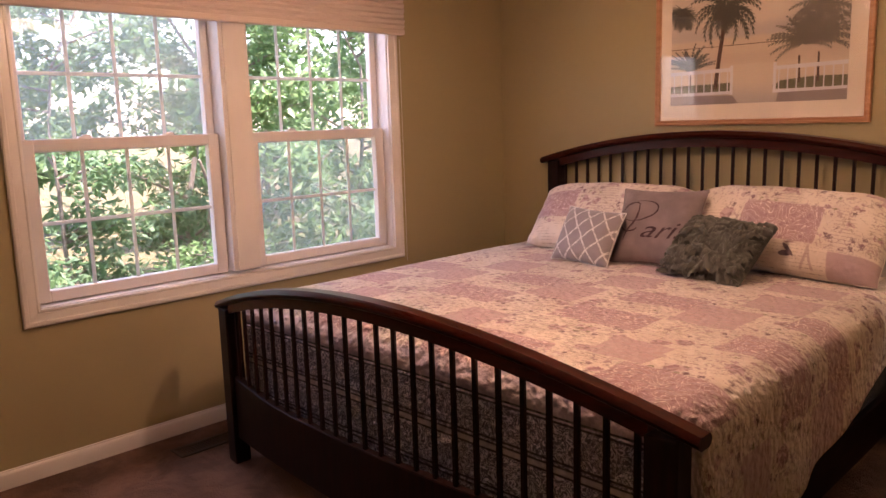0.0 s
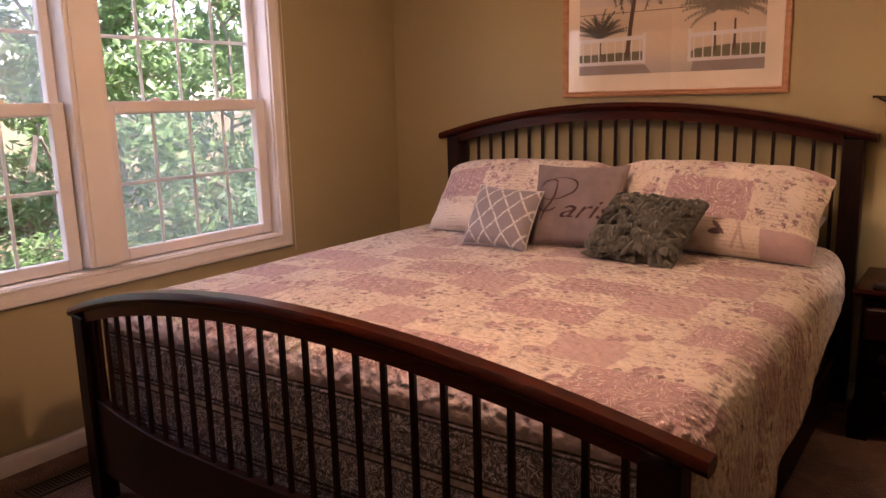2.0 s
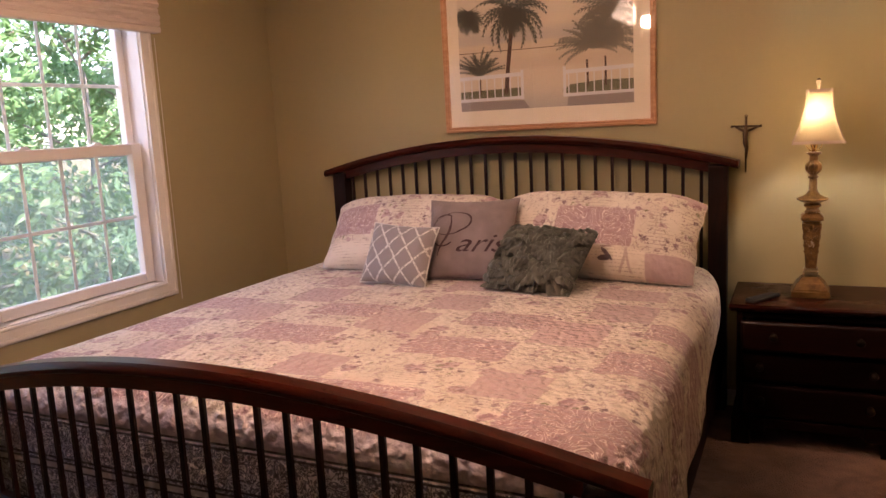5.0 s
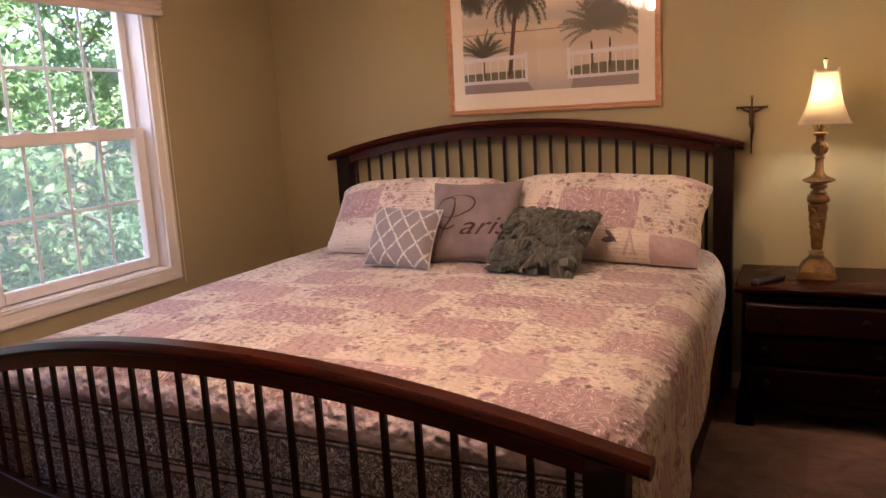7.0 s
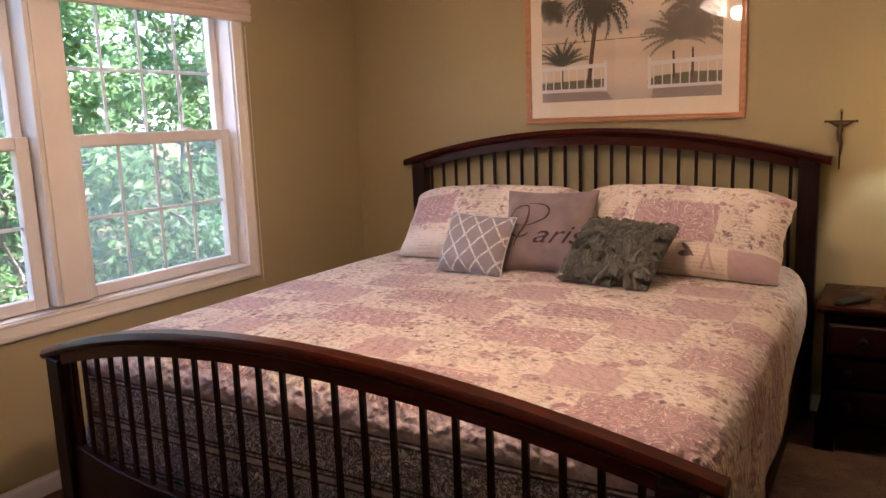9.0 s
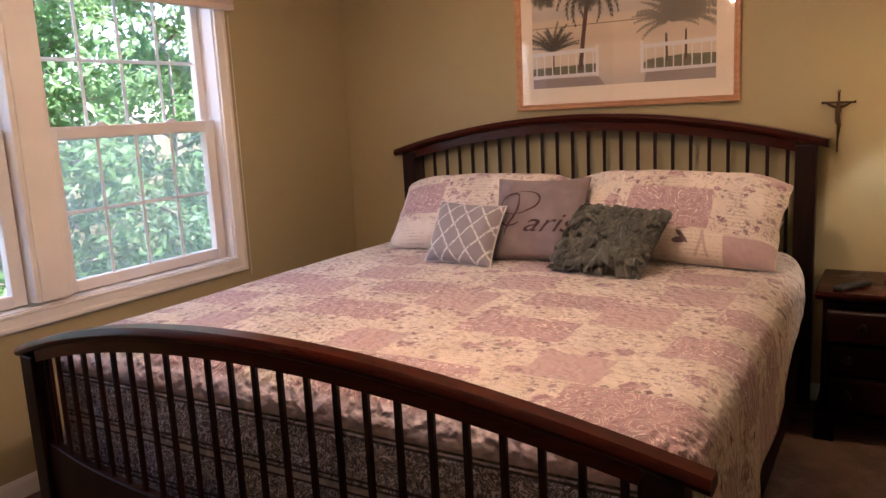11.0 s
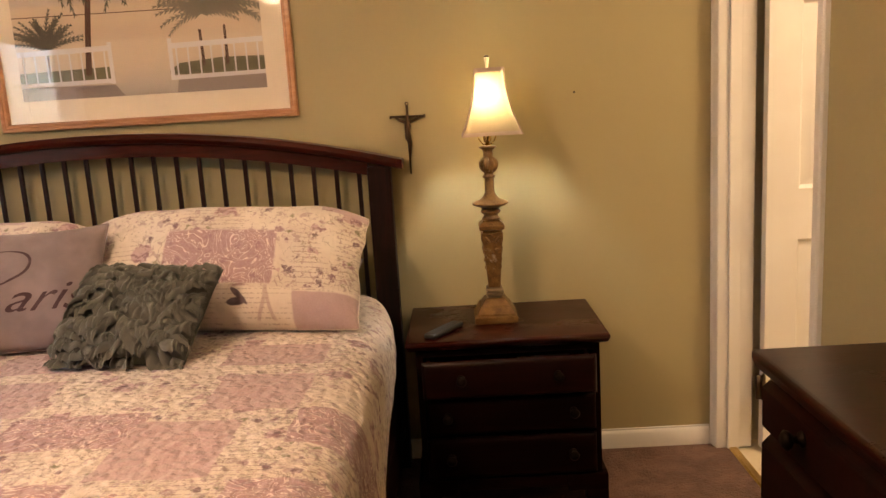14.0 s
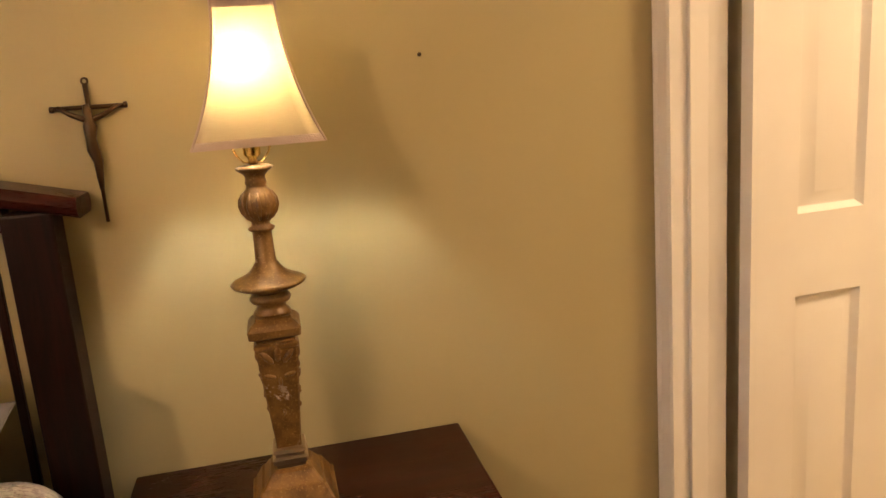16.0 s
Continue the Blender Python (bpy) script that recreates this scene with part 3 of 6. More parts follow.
structure("bathroom_wall", bm_box(RX + 0.115, 5.4, 0.012, 0.15, -0.1, RZ), BATHWALL, "cream painted bathroom wall", "wall")
structure("bathroom_wall", bm_box(5.3, 5.44, -2.3, 0.012, -0.1, RZ), BATHWALL, "cream painted bathroom end wall", "wall")
structure("bathroom_wall", bm_box(RX + 0.115, 5.3, -2.44, -2.3, -0.1, RZ), BATHWALL, "cream painted bathroom side wall", "wall")

# baseboards: flat board with an eased, stepped top
BASE = [(0, 0), (-0.013, 0), (-0.013, 0.054), (-0.010, 0.062), (-0.006, 0.067), (-0.006, 0.073), (0, 0.073)]


def baseboard(length, m, label):
    ob = structure("baseboard", bm_sweep([(0, 0), (length, 0)], BASE), TRIM, label, "baseboard", 30)
    ob.matrix_world = m


baseboard(RX - 0.02, pose(0.0, -0.001, 0.0), "white painted baseboard along the bed wall")
baseboard(-RY - 0.014, pose(0.001, RY, 0.0, 0, 0, 90), "white painted baseboard under the window")
baseboard(-RY + DY0 - 0.075, pose(RX - 0.001, DY0 - 0.07, 0.0, 0, 0, -90), "white painted baseboard beside the dresser")

# ---------------- bathroom doorway ----------------
CAS = [(0.000, 0), (0.052, 0), (0.052, 0.012), (0.048, 0.017), (0.040, 0.017), (0.034, 0.013), (0.024, 0.014), (0.014, 0.010), (0.006, 0.010), (0.0, 0.006)]


def casing(bm, a, b, inward, out):
    """One straight length of moulding from a to b, its inner edge on that line; inward: away from the opening; out: off the wall."""
    a, b, s, o = Vector(a), Vector(b), Vector(inward), Vector(out)
    r0 = [bm.verts.new(a + s * w + o * t) for w, t in CAS]
    r1 = [bm.verts.new(b + s * w + o * t) for w, t in CAS]
    k = len(CAS)
    fs = [bm.faces.new((r0[i], r0[(i + 1) % k], r1[(i + 1) % k], r1[i])) for i in range(k)]
    fs += [bm.faces.new(r0), bm.faces.new(list(reversed(r1)))]
    bmesh.ops.recalc_face_normals(bm, faces=fs)


bm = bmesh.new()
casing(bm, (RX, DY1, 0), (RX, DY1, DZ), (0, 0.99, 0), (-1, 0, 0))
structure("trim", bm, TRIM, "white moulded door casing in the corner", "trim", 30)
bm = bmesh.new()
casing(bm, (RX, DY0, 0), (RX, DY0, DZ), (0, -1, 0), (-1, 0, 0))
structure("trim", bm, TRIM, "white moulded door casing beside the dresser", "trim", 30)
bm = bmesh.new()
casing(bm, (RX, DY0 - 0.052, DZ), (RX, DY1 + 0.05, DZ), (0, 0, 1), (-1, 0, 0))
structure("trim", bm, TRIM, "white moulded casing over the door", "trim", 30)
bm = bm_box(RX - 0.002, RX + 0.118, DY1, DY1 + 0.018, 0, DZ + 0.018, 0.001)
bm_box(RX + 0.03, RX + 0.07, DY1 - 0.011, DY1, 0, DZ, 0.002, bm=bm)
structure("trim", bm, TRIM, "white door jamb with its stop on the hinge side", "trim")
bm = bm_box(RX - 0.002, RX + 0.118, DY0 - 0.018, DY0, 0, DZ + 0.018, 0.001)
bm_box(RX + 0.03, RX + 0.07, DY0, DY0 + 0.011, 0, DZ, 0.002, bm=bm)
structure("trim", bm, TRIM, "white door jamb on the latch side", "trim")
structure("trim", bm_box(RX - 0.002, RX + 0.118, DY0, DY1, DZ, DZ + 0.018, 0.001), TRIM, "white head jamb of the doorway", "trim")


def panel_door(width, height, panels, thick=0.035):
    """Moulded door in its own frame: hinge edge at x 0, face towards -y; panels: (x0, x1, z0, z1)."""
    door = thing("door_1", "white moulded six panel door standing open into the bathroom", "door")
    door["kind"] = "structure"
    bm = bmesh.new()
    xs = sorted({0.0, width, *(p[0] for p in panels), *(p[1] for p in panels)})
    zs = sorted({0.0, height, *(p[2] for p in panels), *(p[3] for p in panels)})
    for side, y in ((-1, -thick / 2), (1, thick / 2)):
        for x0, x1 in zip(xs, xs[1:]):
            for z0, z1 in zip(zs, zs[1:]):
                hole = any(p[0] <= x0 and x1 <= p[1] and p[2] <= z0 and z1 <= p[3] for p in panels)
                if not hole:
                    q = [bm.verts.new(c) for c in ((x0, y, z0), (x1, y, z0), (x1, y, z1), (x0, y, z1))]
                    bm.faces.new(q if side < 0 else list(reversed(q)))
        for x0, x1, z0, z1 in panels:
            rings = []
            for inset, depth in ((0, 0), (0.007, 0.010), (0.012, 0.014), (0.016, 0.0138), (0.040, 0.002), (0.042, 0.0015)):
                yy = y - side * depth
                rings.append([bm.verts.new(c) for c in ((x0 + inset, yy, z0 + inset), (x1 - inset, yy, z0 + inset), (x1 - inset, yy, z1 - inset), (x0 + inset, yy, z1 - inset))])
            for a, b in zip(rings, rings[1:]):
                for i in range(4):
                    j = (i + 1) % 4
                    q = (a[i], a[j], b[j], b[i])
                    bm.faces.new(q if side < 0 else tuple(reversed(q)))
            bm.faces.new(rings[-1] if side < 0 else list(reversed(rings[-1])))
    for q in (((0, -1, 0), (0, 1, 0), (0, 1, 1), (0, -1, 1)), ((1, 1, 0), (1, -1, 0), (1, -1, 1), (1, 1, 1)), ((0, -1, 1), (0, 1, 1), (1, 1, 1), (1, -1, 1)), ((0, 1, 0), (0, -1, 0), (1, -1, 0), (1, 1, 0))):
        bm.faces.new([bm.verts.new((x * width, s * thick / 2, z * height)) for x, s, z in q])
    bmesh.ops.remove_doubles(bm, verts=bm.verts[:], dist=0.0002)
    bmesh.ops.recalc_face_normals(bm, faces=bm.faces[:])
    part("door_leaf", bm, TRIM, door, "white moulded door leaf with raised panels", 25)
    for z in (0.235, 1.80):
        bm = bm_lathe([(0.006, z - 0.046), (0.0075, z - 0.044), (0.0075, z + 0.044), (0.006, z + 0.046), (0.003, z + 0.052)], 12, None, -0.004, -thick / 2 - 0.006)
        bm_box(-0.03, -0.006, -thick / 2 - 0.004, -thick / 2 - 0.001, z - 0.044, z + 0.044, bm=bm)
        part("hinge", bm, BRONZE, door, "dark bronze butt hinge", 40)
    knob = part("door_knob", bm_lathe([(0.026, 0), (0.026, 0.006), (0.010, 0.012), (0.010, 0.03), (0.024, 0.04), (0.027, 0.052), (0.018, 0.064)], 24), BRASS, door, "", 40)
    knob.matrix_local = pose(width - 0.065, -thick / 2, 0.95, 90, 0, 0)
    return door


cols = ((0.108, 0.270), (0.430, 0.592))
rows_ = ((0.180, 0.757), (0.930, 1.545), (1.645, 1.885))
door = panel_door(0.70, 2.01, [(a, b, c, d) for a, b in cols for c, d in rows_])
door.matrix_world = pose(RX + 0.140, DY1 - 0.030, 0.010, 0, 0, 3)

# ---------------- window ----------------
win = thing("window_1", "white vinyl double window of two double-hung units with inner grilles", "window", (0, -1.86, WZ0))
win["kind"] = "structure"
CX = 0.020                                # face of the casing


def frame_bars(bm, y0, y1, z0, z1, w, x0, x1, bottom=None, top=None, bevel=0.003):
    b, t = bottom or w, top or w
    bm_box(x0, x1, y0, y0 + w, z0, z1, bevel, 1, bm)
    bm_box(x0, x1, y1 - w, y1, z0, z1, bevel, 1, bm)
    bm_box(x0 + 0.0005, x1 - 0.0005, y0 + w, y1 - w, z0, z0 + b, bevel, 1, bm)
    bm_box(x0 + 0.0005, x1 - 0.0005, y0 + w, y1 - w, z1 - t, z1, bevel, 1, bm)


def moulded_bar(name, a, b, inward, label):
    """Casing length for the window, two-step moulding."""
    sec = [(0.0, 0), (0.064, 0), (0.064, 0.015), (0.058, 0.020), (0.046, 0.020), (0.042, 0.016), (0.012, 0.013), (0.008, 0.017), (0.0, 0.016)]
    bm = bmesh.new()
    a, b, s = Vector(a), Vector(b), Vector(inward)
    d = (b - a).normalized()
    r0 = [bm.verts.new(a + s * w - d * w + Vector((t, 0, 0))) for w, t in sec]
    r1 = [bm.verts.new(b + s * w + d * w + Vector((t, 0, 0))) for w, t in sec]
    k = len(sec)
    for i in range(k):
        bm.faces.new((r0[i], r0[(i + 1) % k], r1[(i + 1) % k], r1[i]))
    bm.faces.new(r0), bm.faces.new(list(reversed(r1)))
    bmesh.ops.recalc_face_normals(bm, faces=bm.faces[:])
    part(name, bm, TRIM, win, label, 30)


moulded_bar("casing", (0, WY0, WZ0), (0, WY1, WZ0), (0, 0, -1), "white moulded bottom casing")
moulded_bar("casing", (0, WY0, WZ1), (0, WY1, WZ1), (0, 0, 1), "white moulded head casing")
moulded_bar("casing", (0, WY0, WZ0), (0, WY0, WZ1), (0, -1, 0), "white moulded side casing")
moulded_bar("casing", (0, WY1, WZ0), (0, WY1, WZ1), (0, 1, 0), "white moulded side casing")
bm = bmesh.new()
frame_bars(bm, WY0, WY1, WZ0, WZ1, 0.006, -0.138, 0.004)
part("window_frame", bm, VINYL, win, "white lining of the window opening")
MY = (-1.924, -1.780)
bm = bm_box(-0.135, 0.008, MY[0], MY[1], WZ0 + 0.018, WZ1 - 0.018, 0.004)
bm_box(0.008, 0.016, MY[0] + 0.018, MY[1] - 0.018, WZ0 + 0.018, WZ1 - 0.018, 0.004, bm=bm)
part("mullion", bm, TRIM, win, "wide white mullion between the two units")

MEET = 1.290
for uy0, uy1 in ((WY0 + 0.006, MY[0]), (MY[1], WY1 - 0.006)):
    bm = bmesh.new()
    frame_bars(bm, uy0, uy1, WZ0 + 0.006, WZ1 - 0.006, 0.012, -0.132, -0.086, 0.014, 0.02)
    part("track", bm, VINYL, win, "white vinyl side tracks of the sashes")
    a0, a1 = uy0 + 0.003, uy1 - 0.003
    for low in (True, False):
        sx0, sx1 = (-0.083, -0.045) if low else (-0.122, -0.084)
        z0, z1 = (WZ0 + 0.010, MEET + 0.026) if low else (MEET - 0.026, WZ1 - 0.03)
        w = 0.053 if low else 0.036
        bot, cap_ = (0.046, 0.046) if low else (0.052, 0.045)
        bm = bmesh.new()
        frame_bars(bm, a0, a1, z0, z1, w, sx0, sx1, bot, cap_)
        sash = part("sash", bm, VINYL, win, "white vinyl lower sash" if low else "white vinyl upper sash")
        xm = (sx0 + sx1) / 2 - 0.008
        g0, g1 = a0 + w, a1 - w
        h0, h1 = z0 + bot, z1 - cap_
        pane = part("pane", bm_box(xm - 0.002, xm + 0.002, g0 - 0.004, g1 + 0.004, h0 - 0.004, h1 + 0.004), PANE, sash)
        pane.visible_shadow = False
        for k in (1, 2, 3):
            y = g0 + (g1 - g0) * k / 4
            part("muntin", bm_box(xm + 0.003, xm + 0.009, y - 0.0075, y + 0.0075, h0, h1, 0.002, 1), GRILLE, sash)
        z = (h0 + h1) / 2 - (0.010 if low else 0.060)
        part("muntin", bm_box(xm + 0.0035, xm + 0.0085, g0, g1, z - 0.0075, z + 0.0075, 0.002, 1), GRILLE, sash)
        if low:
            for f in (0.3, 0.72):
                y = a0 + (a1 - a0) * f
                bm = bm_box(sx0 + 0.006, sx1 - 0.004, y - 0.026, y + 0.026, z1, z1 + 0.007, 0.003)
                bm_box(sx0 + 0.010, sx1 - 0.012, y - 0.008, y + 0.024, z1 + 0.007, z1 + 0.014, 0.003, bm=bm)
                part("latch", bm, VINYL, sash, "white sash lock", 30)
        else:
            # insect screen: before the upper half of one unit, the lower half of the other
            n_scr = bpy.data.materials.get("insect_screen")
            if n_scr is None:
                n = Nodes("insect_screen")
                clear = n.node("ShaderNodeBsdfTransparent", Color=(1, 1, 1))
                grey = n.node("ShaderNodeBsdfTranslucent", Color=(0.36, 0.40, 0.40))
                mx = n.node("ShaderNodeMixShader", Fac=0.20)
                n.tree.links.new(clear.outputs[0], mx.inputs[1])
                n.tree.links.new(grey.outputs[0], mx.inputs[2])
                n.tree.links.new(mx.outputs[0], n.out.inputs[0])
                n.tree.nodes.remove(n.bsdf)
                n_scr = n.mat
            scr = part("insect_screen", bm_box(-0.1345, -0.1335, a0, a1, *((MEET, WZ1 - 0.02) if uy0 < -2.5 else (WZ0 + 0.02, MEET + 0.02))), n_scr, win, "fine grey insect screen")
            scr.visible_shadow = False

# pleated blind, drawn up to the head of the window
blind = thing("window_blind", "beige pleated fabric blind drawn up over the window", "blind", (0.04, -1.86, 2.0))
n_pl = 9
for k in range(n_pl):
    z = 1.825 + k * 0.0262
    wob = 0.004 * math.sin(k * 2.3)
    sec = [(-0.020 + wob, 0), (0.016 + wob, -0.002), (0.024 + wob, 0.012), (0.016 + wob, 0.0248), (-0.020 + wob, 0.0258)]
    bm = bmesh.new()
    r0 = [bm.verts.new((0.050 + a, -2.815, z + b)) for a, b in sec]
    r1 = [bm.verts.new((0.050 + a, -0.868, z + b + 0.004)) for a, b in sec]
    for i in range(5):
        bm.faces.new((r0[i], r0[(i + 1) % 5], r1[(i + 1) % 5], r1[i]))
    bm.faces.new(r0), bm.faces.new(list(reversed(r1)))
    bmesh.ops.recalc_face_normals(bm, faces=bm.faces[:])
    part("pleat", bm, BLIND, blind)
part("bottom_rail", bm_box(0.028, 0.072, -2.817, -0.866, 1.797, 1.825, 0.005), BLIND, blind, "fabric wrapped bottom rail")
part("head_rail", bm_box(0.021, 0.076, -2.82, -0.864, 2.064, 2.11, 0.004), VINYL, blind, "white head rail")
cord = [(0.030, -0.872, 1.78 - 0.04 * i) for i in range(31)]
part("pull_cord", bm_tube(cord, 0.0013, 6), VINYL, blind, "thin white pull cord")

# ---------------- ceiling light ----------------
fix = thing("ceiling_light", "ceiling light with four lit frosted tulip shades", "ceiling lamp", (FIX[0], FIX[1], RZ))
part("canopy", bm_lathe([(0.07, RZ - 0.001), (0.068, RZ - 0.02), (0.04, RZ - 0.04), (0.012, RZ - 0.05)][::-1], 32, None, FIX[0], FIX[1]), BRASS, fix, "brass ceiling canopy", 40)
part("stem", bm_lathe([(0.03, FIX[2] + 0.05), (0.036, FIX[2] + 0.08), (0.012, FIX[2] + 0.11), (0.012, RZ - 0.04)], 24, None, FIX[0], FIX[1]), BRASS, fix, "", 40)
for k in range(4):
    a = radians(45 + 90 * k)
    ca, sa = math.cos(a), math.sin(a)
    arm = [(FIX[0] + ca * r, FIX[1] + sa * r, FIX[2] + z) for r, z in ((0.02, 0.08), (0.09, 0.10), (0.15, 0.088), (0.175, 0.058))]
    part("arm", bm_tube(arm, 0.006), BRASS, fix, "", 60)
    prof = [(0.016, 0.055), (0.034, 0.035), (0.043, 0.005), (0.045, -0.03), (0.055, -0.06), (0.062, -0.068), (0.060, -0.068), (0.052, -0.058), (0.041, -0.03), (0.039, 0.005), (0.030, 0.03), (0.013, 0.05)]
    bm = bm_lathe(prof, 24, None, 0, 0, False)
    sh = part("tulip_shade", bm, FROST, fix, "lit frosted glass tulip shade", 60)
    sh.matrix_world = pose(FIX[0] + ca * 0.185, FIX[1] + sa * 0.185, FIX[2], 0, 0, 0) @ Matrix.Rotation(radians(-24), 4, Vector((-sa, ca, 0)))
    bl = part("bulb", bm_lathe([(0.008, 0.04), (0.022, 0.0), (0.024, -0.015), (0.015, -0.034), (0.004, -0.04)], 16), FIXBULB, fix, "lit bulb", 60)
    bl.matrix_world = sh.matrix_world.copy()
lamp("ceiling_light_glow", 'POINT', 7.0, (1.0, 0.73, 0.46), pose(FIX[0], FIX[1], FIX[2] - 0.085), radius=0.04)
chain = [(FIX[0] - 0.03, FIX[1] + 0.02, FIX[2] + 0.05 - 0.014 * i) for i in range(15)]
part("pull_chain", bm_tube(chain, 0.0012, 6), BRASS, fix, "thin brass pull chain")
# the fob takes the shades' emissive glass, so it glows without a bulb
part("chain_fob", bm_lathe([(0.002, FIX[2] - 0.192), (0.008, FIX[2] - 0.186), (0.010, FIX[2] - 0.172), (0.006, FIX[2] - 0.156), (0.002, FIX[2] - 0.150)], 16, None, FIX[0] - 0.03, FIX[1] + 0.02), FROST, fix, "small pale glass fob, given a glow", 50)

# ---------------- the bed ----------------
BX0, BX1 = 0.412, 2.396           # outer faces of the posts
MID, HALF = 1.404, 1.035          # centre line and half width of the arched caps
HEAD_Y, FOOT_Y = -0.055, -2.20


def arch(z_tip, z_top, x0=MID - HALF, x1=MID + HALF, n=40):
    pts = []
    for i in range(n + 1):
        x = x0 + (x1 - x0) * i / n
        pts.append((x, z_top - (z_top - z_tip) * ((x - MID) / HALF) ** 2))
    return pts


def bed_board(parent, y, tip, top, slat_lo, rail_lo, rail_hi, curve, cap_half, deep, bow):
    """One end of the bed, bowed outwards in plan: arched moulded cap, rail under it, posts, slats and lower panel."""
    def bowed(bm):
        for v in bm.verts:
            v.co.y -= bow * max(0.0, 1 - ((v.co.x - MID) / HALF) ** 2)
        return bm

    cap = [(-cap_half, -0.026), (-cap_half - 0.004, -0.016), (-cap_half, -0.006), (-cap_half + 0.007, 0), (cap_half - 0.007, 0), (cap_half, -0.006), (cap_half + 0.004, -0.016), (cap_half, -0.026), (cap_half - 0.010, -0.033), (-cap_half + 0.010, -0.033)]
    part("top_cap", bowed(bm_sweep(arch(tip, top), [(y + a, b) for a, b in cap])), CHERRY_X, parent, "moulded arched dark cherry cap", 35)
    rail = [(-0.020, -deep), (-0.020, -0.032), (0.020, -0.032), (0.020, -deep)]
    part("arched_rail", bowed(bm_sweep(arch(tip, top, BX0 + 0.076, BX1 - 0.076), [(y + a, b) for a, b in rail])), CHERRY_X, parent, "", 35)
    for x0, x1 in ((BX0, BX0 + 0.078), (BX1 - 0.078, BX1)):
        xm = (x0 + x1) / 2
        zt = top - (top - tip) * ((xm - MID) / HALF) ** 2 - 0.034
        bm = bm_box(x0, x1, y - 0.034, y + 0.034, 0.0, zt - 0.006, 0.004)
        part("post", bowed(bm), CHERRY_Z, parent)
    for k in range(24):
        x = MID + 0.0768 * (k - 11.5)
        zt = top - (top - tip) * ((x - MID) / HALF) ** 2 - deep + 0.008
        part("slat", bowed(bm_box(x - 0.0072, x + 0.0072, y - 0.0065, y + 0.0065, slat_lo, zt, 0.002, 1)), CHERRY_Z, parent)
    n = 30
    pts_hi, bm = [], bmesh.new()
    rows = []
    for i in range(n + 1):
        x = BX0 + 0.077 + (BX1 - BX0 - 0.154) * i / n
        e = max(0.0, abs(x - MID) - 0.45) / 0.5
        hi = rail_hi + curve * e * e
        rows.append([bm.verts.new(c) for c in ((x, y - 0.015, rail_lo), (x, y - 0.015, hi - 0.003), (x, y - 0.012, hi), (x, y + 0.012, hi), (x, y + 0.015, hi - 0.003), (x, y + 0.015, rail_lo))])
    for a, b in zip(rows, rows[1:]):
        for i in range(6):
            j = (i + 1) % 6
            bm.faces.new((a[i], a[j], b[j], b[i]))
    bm.faces.new(rows[0]), bm.faces.new(list(reversed(rows[-1])))
    bmesh.ops.recalc_face_normals(bm, faces=bm.faces[:])
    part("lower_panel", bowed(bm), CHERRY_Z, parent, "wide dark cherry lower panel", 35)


bed = thing("bed", "king bed of dark cherry wood with arched slatted headboard and footboard", "bed", (MID, -1.1, 0))
bed_board(bed, HEAD_Y, 1.116, 1.258, 0.50, 0.40, 0.52, 0.0, 0.050, 0.078, 0.03)
bed_board(bed, FOOT_Y, 0.652, 0.822, 0.30, 0.11, 0.335, 0.035, 0.028, 0.066, 0.085)
for x0, x1 in ((BX0 + 0.012, BX0 + 0.036), (BX1 - 0.036, BX1 - 0.012)):
    part("side_rail", bm_box(x0, x1, FOOT_Y + 0.034, HEAD_Y - 0.034, 0.13, 0.29, 0.004), SHADED_CHERRY_Y, bed, "dark cherry side rail")
tagged(shape("box_spring", bm_box(BX0 + 0.045, BX1 - 0.08, -2.08, -0.10, 0.16, 0.40, 0.02, 3), TICK), "dark cloth covered box spring in the bed frame", "box spring")
tagged(shape("mattress", bm_box(BX0 + 0.07, BX1 - 0.105, -2.07, -0.10, 0.40, 0.64, 0.07, 5), LINEN, 40), "thick white mattress under the quilt", "mattress")


